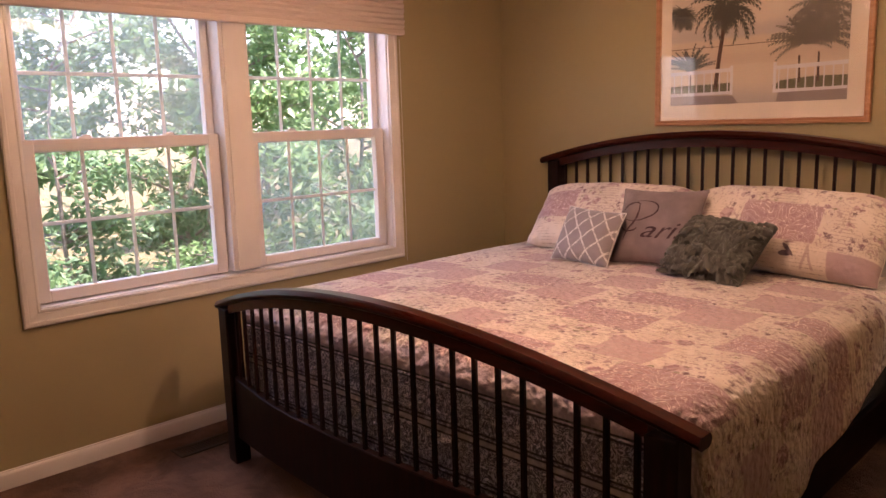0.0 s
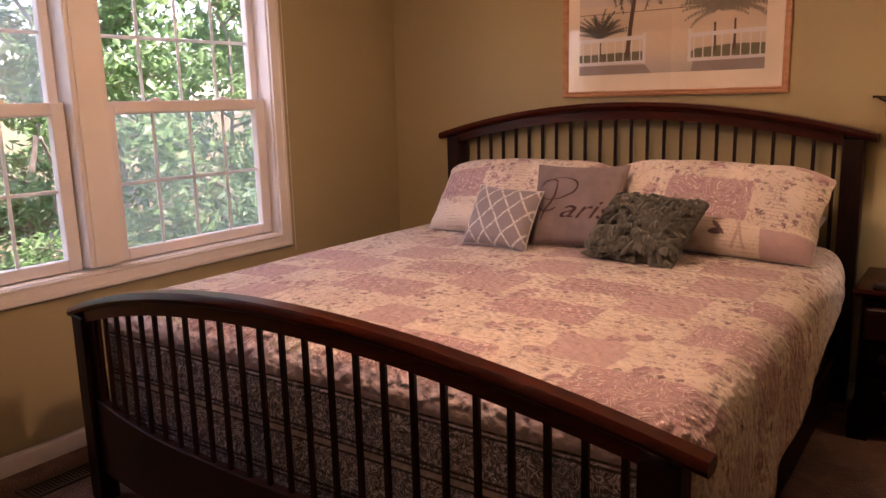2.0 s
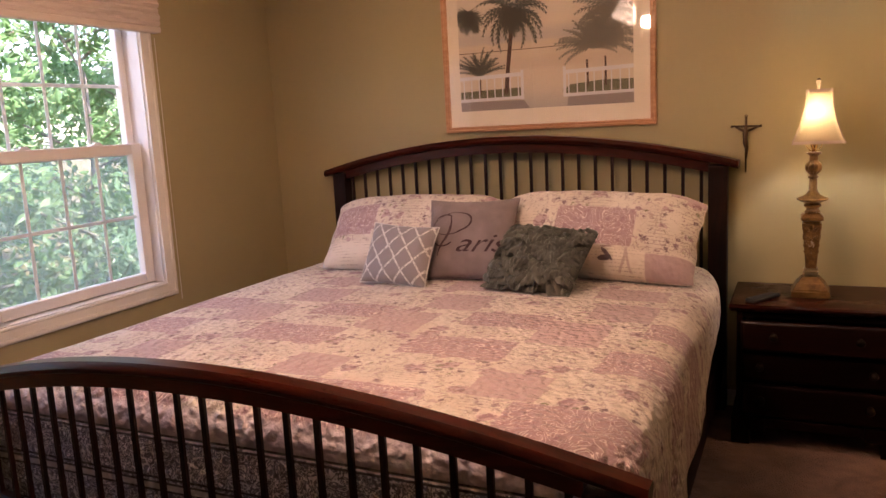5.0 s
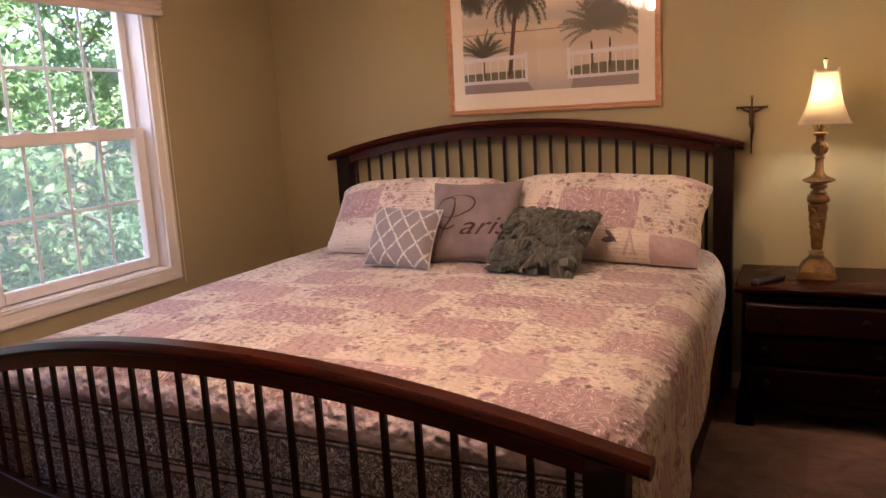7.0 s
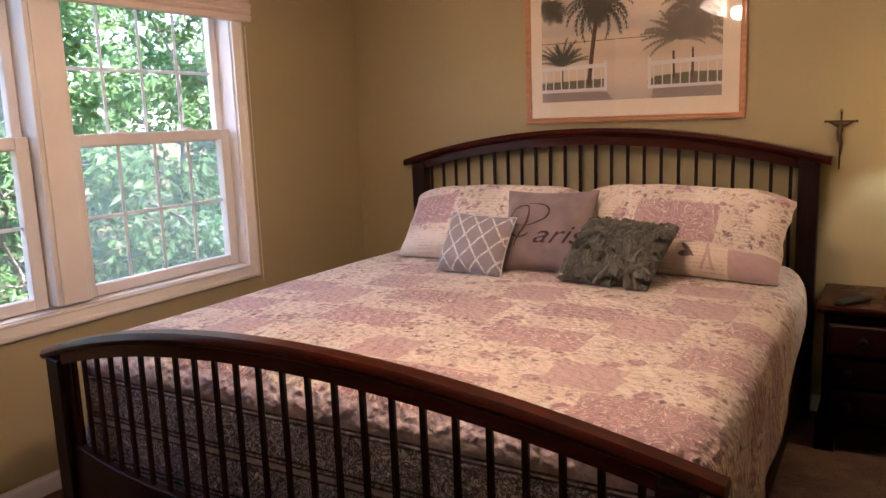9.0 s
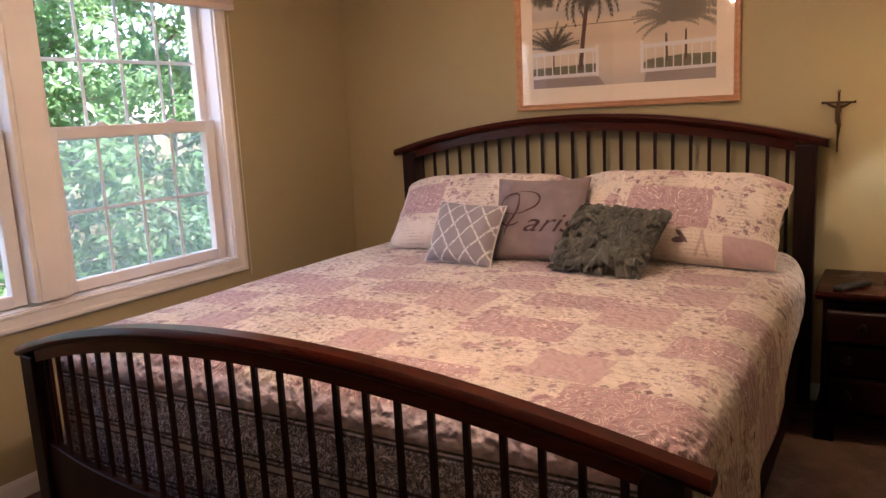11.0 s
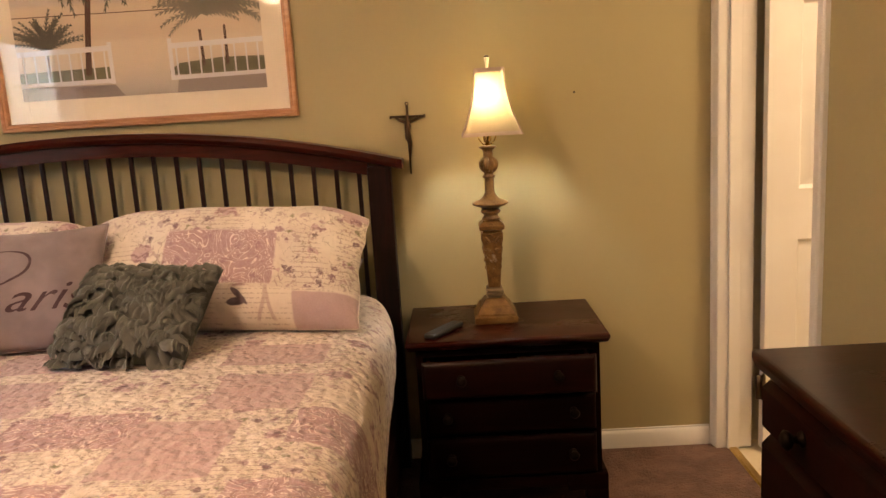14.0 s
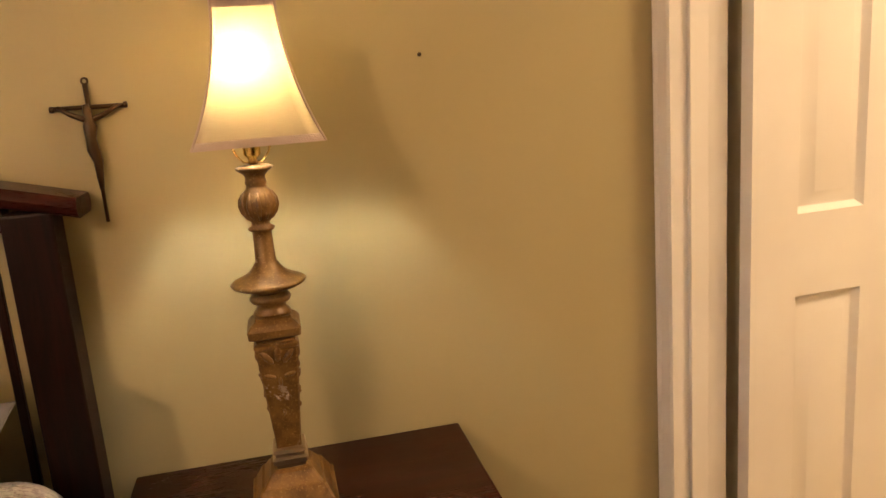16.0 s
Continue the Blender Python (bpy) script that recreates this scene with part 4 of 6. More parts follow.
def quilt_mesh():
    """Cloth laid over the mattress: flat coordinates carried over a rounded edge and down the sides."""
    ex0, ex1, ey0 = 0.505, 2.302, -2.075      # inset edge of the top
    R, step = 0.098, 0.022
    side, foot, ZT = 0.52, 0.60, 0.672
    u0, u1, v0, v1 = ex0 - side, ex1 + side, ey0 - foot, -0.13
    nu, nv = int((u1 - u0) / step), int((v1 - v0) / step)
    bm = bmesh.new()
    uvl = bm.loops.layers.uv.new("flat")
    grid, flat = {}, {}
    for i in range(nu + 1):
        for j in range(nv + 1):
            u, v = u0 + (u1 - u0) * i / nu, v0 + (v1 - v0) * j / nv
            if u > ex1:
                # the hem climbs towards the headboard
                u = ex1 + (u - ex1) * min(1.0, max(0.17, 0.715 - (0.27 + 0.21 * (v + 1.45))) / side)
            tuck = 0.035 * max(0.0, min(1.0, (v + 0.50) / 0.37)) ** 2 * max(0.0, (u - MID) / 0.9)
            cx, cy = min(max(u, ex0), ex1), max(v, ey0)
            dx, dy = u - cx, v - cy
            d = math.hypot(dx, dy)
            if d > (foot if abs(dy) > abs(dx) else side) + 0.02 and abs(dx) > 0.05 and abs(dy) > 0.05:
                continue
            nzv = noise.noise(Vector((u * 2.3, v * 2.3, 0.7)))
            fine = noise.noise(Vector((u * 9, v * 9, 3.1)))
            crown = 0.012 * (1 - ((u - MID) / 0.95) ** 2) if d < 0.2 else 0.0
            if d < 1e-6:
                x, y, z = u, v, ZT + max(crown, 0) + nzv * 0.005 + fine * 0.0025
            else:
                ox, oy = dx / d, dy / d
                arc = R * math.pi / 2
                if d < arc:
                    a = d / R
                    out, drop = R * math.sin(a), R * (1 - math.cos(a))
                else:
                    down = d - arc
                    tang = u if abs(dy) > abs(dx) else v
                    fold = 0.5 + 0.5 * math.sin(tang * 11 + 1.7 * math.sin(tang * 4.1))
                    corner = min(abs(ox), abs(oy)) * 2.0
                    flare = (0.002 + 0.020 * fold + (0.030 if ox < 0 and v < -1.7 else 0.0)) if abs(ox) > 0.3 else -0.006 + 0.012 * fold
                    out, drop = R + flare * min(1, down / 0.3) - corner * 0.02 + 0.004 * fine, R + down
                if abs(oy) > 0.7:
                    out = min(out, 0.092)
                x, y, z = cx + ox * out, cy + oy * out, ZT + max(crown, 0) * max(0, 1 - d / 0.1) - drop + nzv * 0.004
            grid[i, j] = bm.verts.new((x - tuck, y, max(z - tuck * 0.3, 0.16)))
            flat[grid[i, j]] = (u, v)
    for i in range(nu):
        for j in range(nv):
            q = [grid.get(k) for k in ((i, j), (i + 1, j), (i + 1, j + 1), (i, j + 1))]
            if all(q):
                f = bm.faces.new(q)
                f.smooth = True
                for loop in f.loops:
                    loop[uvl].uv = flat[loop.vert]
    return bm


quilt = thing("quilt", "lavender and cream patchwork quilt draped over the bed", "quilt", (MID, -1.1, 0.67))
whole = quilt_mesh()
uvl = whole.loops.layers.uv.active
REGIONS = (("patchwork_cloth", "patchwork of cream floral, mauve and paisley squares", lambda u, v: v > -2.235),
           ("foot_border", "grey damask border hanging behind the footboard slats", lambda u, v: v <= -2.235))
for pname, plabel, test in REGIONS:
    bm = whole.copy()
    lay = bm.loops.layers.uv.active
    gone = []
    for f in bm.faces:
        uu = sum(l[lay].uv.x for l in f.loops) / len(f.loops)
        vv = sum(l[lay].uv.y for l in f.loops) / len(f.loops)
        if not test(uu, vv):
            gone.append(f)
    bmesh.ops.delete(bm, geom=gone, context='FACES')
    piece = part(pname, bm, QUILT, quilt, plabel)
    sol = piece.modifiers.new("thickness", 'SOLIDIFY')
    sol.thickness, sol.offset = 0.008, -1
whole.free()


# ---------------- pillows ----------------
def pillow_point(w, h, t, s, r, sag=0.0, ears=0.06):
    """Front surface of a cushion at s, r in -1..1."""
    if w > 0.85:
        edge = max(0.0, 1 - abs(s) ** 3.4) ** 0.62 * max(0.0, 1 - abs(r) ** 3.2) ** 0.58
    else:
        edge = max(0.0, 1 - abs(s) ** 3.2) ** 0.55 * max(0.0, 1 - abs(r) ** 3.2) ** 0.55
    pin = 1 - ears * (1 - abs(r) ** 2) * abs(s) ** 4
    pin2 = 1 - ears * (1 - abs(s) ** 2) * abs(r) ** 4
    x, z = s * w / 2 * pin, h / 2 + r * h / 2 * pin2
    if w > 0.85:
        # soft, uneven outline: drooping upper corners, wandering hems
        soft = 1 - 0.045 * (s * r) ** 4
        x, z = x * soft, h / 2 + (z - h / 2) * soft
        up = max(0.0, r)
        z += up * (0.010 * noise.noise(Vector((s * 3.1 + h * 40, 1.3, 0))) - 0.046 * abs(s) ** 4)
        x += abs(s) ** 3 * 0.010 * noise.noise(Vector((r * 3.3, s + h * 30, 4.0)))
    wr = 0.010 * noise.noise(Vector((s * 2.4 + w * 9, r * 2.4, h * 7))) + 0.004 * noise.noise(Vector((s * 7 + w * 5, r * 7, 2)))
    belly = 1.0 + sag * (-r) * 0.5
    return x, -(t / 2) * edge * belly - wr * edge, z


def cushion(name, w, h, t, material, m, label, category, sag=0.25, ears=0.05, n=36, flange=0.0):
    """A filled cushion: front and back sheets meeting in a seam, in its own frame, standing on z 0 and facing -y."""
    top = thing(name, label, category)
    bm = bmesh.new()
    uvl = bm.loops.layers.uv.new("cloth")
    front, back, uv = {}, {}, {}
    for i in range(n + 1):
        for j in range(n + 1):
            s, r = math.sin((i / n - 0.5) * math.pi), math.sin((j / n - 0.5) * math.pi)
            s, r = 0.55 * s + 0.45 * (2 * i / n - 1), 0.55 * r + 0.45 * (2 * j / n - 1)
            x, y, z = pillow_point(w, h, t, s, r, sag, ears)
            front[i, j] = bm.verts.new((x, y, z))
            rim = i in (0, n) or j in (0, n)
            back[i, j] = front[i, j] if rim else bm.verts.new((x, -y * 0.9, z))
            uv[front[i, j]] = uv[back[i, j]] = ((s + 1) / 2 * w, (r + 1) / 2 * h)
    for i in range(n):
        for j in range(n):
            for g, rev in ((front, False), (back, True)):
                q = [g[k] for k in ((i, j), (i + 1, j), (i + 1, j + 1), (i, j + 1))]
                f = bm.faces.new(list(reversed(q)) if rev else q)
                f.smooth = True
                for loop in f.loops:
                    loop[uvl].uv = uv[loop.vert]
    part("cover", bm, material, top)
    rim = [pillow_point(w, h, t, s, r, sag, ears) for s, r in [(-1 + 2 * k / 24, -1) for k in range(24)] + [(1, -1 + 2 * k / 24) for k in range(24)] + [(1 - 2 * k / 24, 1) for k in range(24)] + [(-1, 1 - 2 * k / 24) for k in range(25)]]
    part("seam", bm_tube(rim, 0.0016 if w > 0.7 else 0.003, 6), material, top, "", 60)
    top.matrix_world = m
    return top


def stand(x, y, z, yaw, lean, roll):
    return pose(x, y, z) @ Matrix.Rotation(radians(yaw), 4, 'Z') @ Matrix.Rotation(radians(-lean), 4, 'X') @ Matrix.Rotation(radians(-roll), 4, 'Y')


TOPZ = 0.684
shams = "pillows in patchwork shams"
cushion("pillow", 0.92, 0.41, 0.20, SHAM_B, stand(1.06, -0.57, TOPZ, -2, 38, 1.0), "plump pillow in a floral patchwork sham behind small cushions", "pillow", 0.25, 0.075)
cushion("pillow", 0.89, 0.415, 0.20, SHAM, stand(1.90, -0.585, TOPZ, -3, 36, -1.6), "plump pillow in a floral patchwork sham beside the nightstand", "pillow", 0.25, 0.075)
for ob in [o for o in scene.objects if o.name.startswith("pillow")]:
    ob["group"] = shams
# sleeping pillows in plain cases behind the shams
cushion("sleeping_pillow", 0.76, 0.32, 0.11, PILLOWCASE, stand(1.90, -0.36, TOPZ - 0.035, 0, 66, 0), "grey lavender sleeping pillow tucked behind the sham", "pillow", 0.2)
cushion("sleeping_pillow", 0.76, 0.32, 0.11, PILLOWCASE, stand(0.95, -0.36, TOPZ - 0.035, 0, 66, 0), "grey lavender sleeping pillow tucked behind the sham", "pillow", 0.2)

LW, LH = 0.31, 0.27
cushion("lattice_cushion", LW, LH, 0.12, LATTICE, stand(1.15, -0.84, TOPZ, 0, 30, -3.5), "small grey throw cushion with a silver diamond lattice", "cushion", 0.2, 0.07)
PW, PH, PT = 0.40, 0.37, 0.13
paris = cushion("word_cushion", PW, PH, PT, PARIS, stand(1.425, -0.70, TOPZ, 4, 30, 1), "taupe throw cushion lettered Paris in flowing script", "cushion", 0.2, 0.08)


def letters(text, size, shear):
    """Lettering as a mesh laid on a cushion's face."""
    cu = bpy.data.curves.new("lettering", 'FONT')
    cu.body, cu.size, cu.shear, cu.resolution_u = text, size, shear, 6
    tmp = new("lettering_curve", cu)
    bpy.context.view_layer.update()
    me = bpy.data.meshes.new_from_object(tmp.evaluated_get(bpy.context.evaluated_depsgraph_get()))
    bpy.data.objects.remove(tmp)
    bm = bmesh.new()
    bm.from_mesh(me)
    bmesh.ops.subdivide_edges(bm, edges=[e for e in bm.edges if e.calc_length() > 0.012], cuts=2)
    bmesh.ops.triangulate(bm, faces=bm.faces[:])
    return bm


def lay_on(bm, w, h, t, sag, ears, lift=0.0035):
    for v in bm.verts:
        s, r = v.co.x / (w / 2), (v.co.y - h / 2) / (h / 2)
        s, r = max(-0.97, min(0.97, s)), max(-0.97, min(0.97, r))
        x, y, z = pillow_point(w, h, t, s, r, sag, ears)
        v.co = (x, y - lift, z)


def ribbon(points, wide):
    """A flat pen stroke through (x, z, weight) points, in the cushion's plane."""
    bm = bmesh.new()
    pts = [Vector((a, b, 0)) for a, b, _ in points]
    last = None
    for i, p in enumerate(pts):
        d = (pts[min(i + 1, len(pts) - 1)] - pts[max(i - 1, 0)]).normalized()
        nrm = Vector((-d.y, d.x, 0)) * wide * points[i][2]
        pair = (bm.verts.new(p + nrm), bm.verts.new(p - nrm))
        if last:
            bm.faces.new((last[0], last[1], pair[1], pair[0]))
        last = pair
    return bm


bm = letters("aris", 0.118, 0.42)
bmesh.ops.transform(bm, matrix=Matrix.Translation((-0.042, 0.106, 0)) @ Matrix.Diagonal((1.24, 1.0, 1, 1)), verts=bm.verts[:])
lay_on(bm, PW, PH, PT, 0.2, 0.08)
word = shape("lettering", bm, INK)
word.parent = paris
word["label"] = "dark script letters"
# the swash capital: stem, bowl and flourish
stroke = []
for i in range(40):
    f = i / 39
    stroke.append((-0.105 - 0.03 * f + 0.012 * math.sin(f * 5), 0.288 - 0.15 * f, 0.5 + 0.9 * math.sin(f * math.pi)))
bowl = []
for i in range(60):
    a = radians(205 - 330 * i / 59)
    bowl.append((-0.098 + 0.072 * math.cos(a) + 0.02 * math.sin(a), 0.262 + 0.045 * math.sin(a), 0.35 + 0.75 * max(0, math.cos(a))))
swash = []
for i in range(50):
    a = radians(60 + 250 * i / 49)
    swash.append((-0.128 + 0.055 * math.cos(a), 0.235 + 0.062 * math.sin(a), 0.35 + 0.4 * abs(math.sin(a))))
for pts in (stroke, bowl, swash):
    pts = [(a * 1.1 + 0.042, (b - 0.2) * 1.15 + 0.163, c) for a, b, c in pts]
    bm = ribbon(pts, 0.0042)
    lay_on(bm, PW, PH, PT, 0.2, 0.08)
    st = shape("letter_stroke", bm, INK)
    st.parent = paris

# the ruffled cushion: a core covered by rows of gathered ribbon
FW, FH, FT = 0.345, 0.27, 0.15
ruf = cushion("ruffled_cushion", FW, FH, FT, RUFFLE, stand(1.76, -0.835, TOPZ, -2, 38, -3), "charcoal green throw cushion covered in gathered ruffles", "cushion", 0.1, 0.03)
rnd = random.Random(4)
for row in range(25):
    bm = bmesh.new()
    r_c = 1.02 - 2.02 * row / 24
    n = 230
    ph = [rnd.uniform(0, 6.3) for _ in range(7)]
    prev = None
    for i in range(n + 1):
        s = -1.0 + 2.0 * i / n
        wander = 0.22 * math.sin(s * 3.4 + ph[0]) + 0.14 * math.sin(s * 6.3 + ph[1])
        r = max(-0.985, min(0.985, r_c + wander))
        ss = max(-0.985, min(0.985, s))
        x, y, z = pillow_point(FW, FH, FT, ss, r, 0.1, 0.03)
        g = 0.9 * math.sin(s * 14 + ph[2] + 2.2 * math.sin(s * 4 + ph[3])) + 0.35 * math.sin(s * 31 + ph[4] + 1.5 * math.sin(s * 7 + ph[5]))
        big = 0.5 + 0.5 * math.sin(s * 9 + ph[6])
        end = 1 + 0.10 * max(0.0, abs(s) - 0.8)
        pts = []
        g2 = math.sin(s * 66 + ph[0] + 1.7 * math.sin(s * 23 + ph[4]))
        for k, (out, up) in enumerate(((-0.004, 0.006), (0.010, 0.007), (0.020, 0.002), (0.026, -0.006), (0.024, -0.014), (0.016, -0.019))):
            f = k / 5
            py = y - out * (0.62 + 0.4 * big) - g * 0.006 * f - g2 * 0.005 * f
            pz = z + up * (0.7 + 0.7 * big) + g * 0.007 * f + g2 * 0.002 * f + 0.012 * f * math.sin(s * 9 + ph[5])
            pts.append(bm.verts.new((x * (1 + 0.09 * f * abs(s) ** 3) + 0.009 * f * math.sin(s * 17 + ph[1]), py, max(0.78 * py + 0.004, pz))))
        if prev:
            for a in range(5):
                fc = bm.faces.new((prev[a], prev[a + 1], pts[a + 1], pts[a]))
                fc.smooth = True
        prev = pts
    rf = shape("ruffle", bm, RUFFLE)
    rf.parent = ruf
# it slumps sideways
for ob in ruf.children:
    for v in ob.data.vertices:
        v.co.x += 0.055 * (v.co.z / FH - 0.5)

# ---------------- nightstand ----------------
NX0, NX1, NY0 = 2.462, 3.030, -0.412
NT = 0.578
ns = thing("nightstand", "dark cherry three drawer nightstand, its top drawer slightly open", "nightstand", (2.745, -0.22, 0))


def top_slab(x0, x1, y0, y1, z, thick):
    """A table top with a moulded edge."""
    bm = bmesh.new()
    rings = []
    for inset, dz in ((0.012, -thick), (0.006, -thick + 0.004), (0.002, -thick * 0.55), (0.0, -thick * 0.4), (0.0, -0.006), (0.003, -0.001), (0.008, 0.0)):
        rings.append([bm.verts.new(c) for c in ((x0 + inset, y0 + inset, z + dz), (x1 - inset, y0 + inset, z + dz), (x1 - inset, y1 - inset * 0.2, z + dz), (x0 + inset, y1 - inset * 0.2, z + dz))])
    for a, b in zip(rings, rings[1:]):
        for i in range(4):
            bm.faces.new((a[i], a[(i + 1) % 4], b[(i + 1) % 4], b[i]))
    bm.faces.new(list(reversed(rings[0]))), bm.faces.new(rings[-1])
    return bm


def chest_knob(parent, x, y, z, axis='Y'):
    bm = bm_lathe([(0.013, 0.0), (0.013, 0.003), (0.006, 0.007), (0.006, 0.014), (0.014, 0.020), (0.016, 0.026), (0.010, 0.032)], 20)
    k = part("knob", bm, KNOB, parent, "dark bronze round knob", 40)
    k.matrix_world = pose(x, y, z, 90, 0, 0) if axis == 'Y' else pose(x, y, z, 0, -90, 0)


def drawer_front(w, h, d=0.022):
    """Drawer front in its own frame: rounded, lipped edges; face towards -y, back at y 0, from x 0, z 0."""
    bm = bmesh.new()
    rings = []
    for inset, y in ((0.006, 0.0), (0.001, -0.004), (0.0, -0.010), (0.003, -0.016), (0.010, -d + 0.001), (0.018, -d)):
        rings.append([bm.verts.new(c) for c in ((inset, y, inset), (w - inset, y, inset), (w - inset, y, h - inset), (inset, y, h - inset))])
    for a, b in zip(rings, rings[1:]):
        for i in range(4):
            bm.faces.new((a[i], a[(i + 1) % 4], b[(i + 1) % 4], b[i]))
    bm.faces.new(list(reversed(rings[0]))), bm.faces.new(rings[-1])
    bmesh.ops.recalc_face_normals(bm, faces=bm.faces[:])
    return bm


part("top", top_slab(NX0 - 0.028, NX1 + 0.028, NY0 - 0.03, -0.012, NT, 0.030), CHERRY_TOP, ns, "moulded dark cherry top", 30)
bm = bm_box(NX0, NX0 + 0.022, NY0, -0.018, 0.10, NT - 0.030, 0.002)
bm_box(NX1 - 0.022, NX1, NY0, -0.018, 0.10, NT - 0.030, 0.002, bm=bm)
bm_box(NX0 + 0.022, NX1 - 0.022, -0.030, -0.020, 0.10, NT - 0.030, bm=bm)
for z in (0.115, 0.262, 0.392, 0.530):
    bm_box(NX0 + 0.022, NX1 - 0.022, NY0 + 0.002, -0.032, z - 0.008, z + 0.008, bm=bm)
part("body", bm, SHADED_CHERRY, ns, "dark cherry carcass")
# plinth with shaped bracket feet
bm = bmesh.new()
for x0, x1, sgn in ((NX0 - 0.016, NX0 + 0.11, 1), (NX1 - 0.11, NX1 + 0.016, -1)):
    bm_box(x0, x1, NY0 - 0.016, NY0 + 0.006, 0.06, 0.118, 0.004, bm=bm)
    fx0, fx1 = (x0, x0 + 0.07) if sgn > 0 else (x1 - 0.07, x1)
    bm_box(fx0, fx1, NY0 - 0.0165, NY0 + 0.03, 0.0, 0.0625, 0.004, bm=bm)
    sx0, sx1 = (x0, x0 + 0.020) if sgn > 0 else (x1 - 0.020, x1)
    bm_box(sx0, sx1, NY0 + 0.008, -0.02, 0.035, 0.118, 0.003, bm=bm)
    bm_box(sx0, sx1, -0.09, -0.02, 0.0, 0.037, 0.003, bm=bm)
bm_box(NX0 + 0.11, NX1 - 0.11, NY0 - 0.014, NY0 + 0.006, 0.078, 0.116, 0.003, bm=bm)
part("plinth", bm, SHADED_CHERRY, ns, "shaped plinth with bracket feet")
for k, (z, h, pull, kx) in enumerate(((0.398, 0.122, 0.030, 0.147), (0.268, 0.120, 0.0, 0.195), (0.122, 0.134, 0.0, 0.19))):
    w = NX1 - NX0 - 0.036
    dr = part("drawer", drawer_front(w, h), LIT_CHERRY if k == 0 else SHADED_CHERRY, ns, "slightly open top drawer" if k == 0 else "closed drawer", 40)
    fy = NY0 - 0.001 - pull
    dr.matrix_world = pose(NX0 + 0.018, fy, z)
    box = bm_box(NX0 + 0.030, NX0 + 0.042, fy + 0.001, -0.05, z + 0.012, z + h - 0.02)
    bm_box(NX1 - 0.042, NX1 - 0.030, fy + 0.001, -0.05, z + 0.012, z + h - 0.02, bm=box)
    bm_box(NX0 + 0.042, NX1 - 0.042, fy + 0.001, -0.05, z + 0.012, z + 0.020, bm=box)
    part("drawer_box", box, DARKIN, ns, "plain wooden drawer box")
    for sx in (-1, 1):
        chest_knob(ns, (NX0 + NX1) / 2 + sx * kx, fy - 0.022, z + h * 0.55)
pp = shape("notepad", bm_box(2.78, 2.95, NY0 - 0.024, NY0 + 0.10, 0.4185, 0.478, 0.002), PAPER)
tagged(pp, "thick white notepad lying in the open drawer", "notepad")

# ---------------- bedside lamp ----------------
lampo = thing("table_lamp", "lit table lamp with antique gilt column and ivory bell shade", "table lamp", (LAMP_X, LAMP_Y, NT))
z0 = NT
part("base", bm_square_loft([(0.068, z0), (0.070, z0 + 0.002), (0.070, z0 + 0.022), (0.068, z0 + 0.024), (0.063, z0 + 0.026), (0.063, z0 + 0.032), (0.060, z0 + 0.036), (0.053, z0 + 0.050), (0.051, z0 + 0.054), (0.047, z0 + 0.056), (0.034, z0 + 0.074), (0.026, z0 + 0.078)], None, LAMP_X, LAMP_Y), GILT, lampo, "stepped square gilt base")
part("neck_band", bm_square_loft([(0.024, z0 + 0.078), (0.024, z0 + 0.084), (0.029, z0 + 0.087), (0.029, z0 + 0.094), (0.024, z0 + 0.097), (0.024, z0 + 0.101), (0.027, z0 + 0.104), (0.026, z0 + 0.110), (0.021, z0 + 0.112)], None, LAMP_X, LAMP_Y), m_metal("pale_worn_silver_gilt", (0.62, 0.50, 0.36), 0.3), lampo, "worn silvery band")
col = part("column", bm_square_loft([(0.020, z0 + 0.112), (0.0205, z0 + 0.125), (0.0335, z0 + 0.286), (0.035, z0 + 0.288), (0.035, z0 + 0.293), (0.030, z0 + 0.296), (0.030, z0 + 0.301), (0.0405, z0 + 0.306), (0.0415, z0 + 0.318), (0.036, z0 + 0.326), (0.028, z0 + 0.332), (0.028, z0 + 0.336)], None, LAMP_X, LAMP_Y), GILT, lampo, "tapering square gilt column")
# carved leaf spray on the column's faces
for face in range(4):
    rot = Matrix.Translation((LAMP_X, LAMP_Y, 0)) @ Matrix.Rotation(radians(90 * face), 4, 'Z')
    for ax, az, ln, ang in ((0, 0.265, 0.032, 0), (-0.008, 0.262, 0.028, 38), (0.008, 0.262, 0.028, -38), (-0.006, 0.238, 0.020, 75), (0.006, 0.238, 0.020, -75), (0, 0.222, 0.016, 0), (-0.004, 0.196, 0.012, 30), (0.004, 0.196, 0.012, -30), (0, 0.17, 0.012, 0)):
        bm = bmesh.new()
        tp = bmesh.ops.create_uvsphere(bm, u_segments=8, v_segments=6, radius=1.0)
        hw = 0.0205 + 0.0130 * ((az - 0.125) / 0.161)
        m = Matrix.Translation((ax, -hw - 0.0005, z0 + az)) @ Matrix.Rotation(radians(-ang), 4, 'Y') @ Matrix.Translation((0, 0, ln / 2)) @ Matrix.Diagonal((ln * 0.2, 0.004, ln * 0.5, 1))
        bmesh.ops.transform(bm, matrix=rot @ m, verts=tp["verts"])
        part("carved_leaf", bm, GILT, col, "", 60)
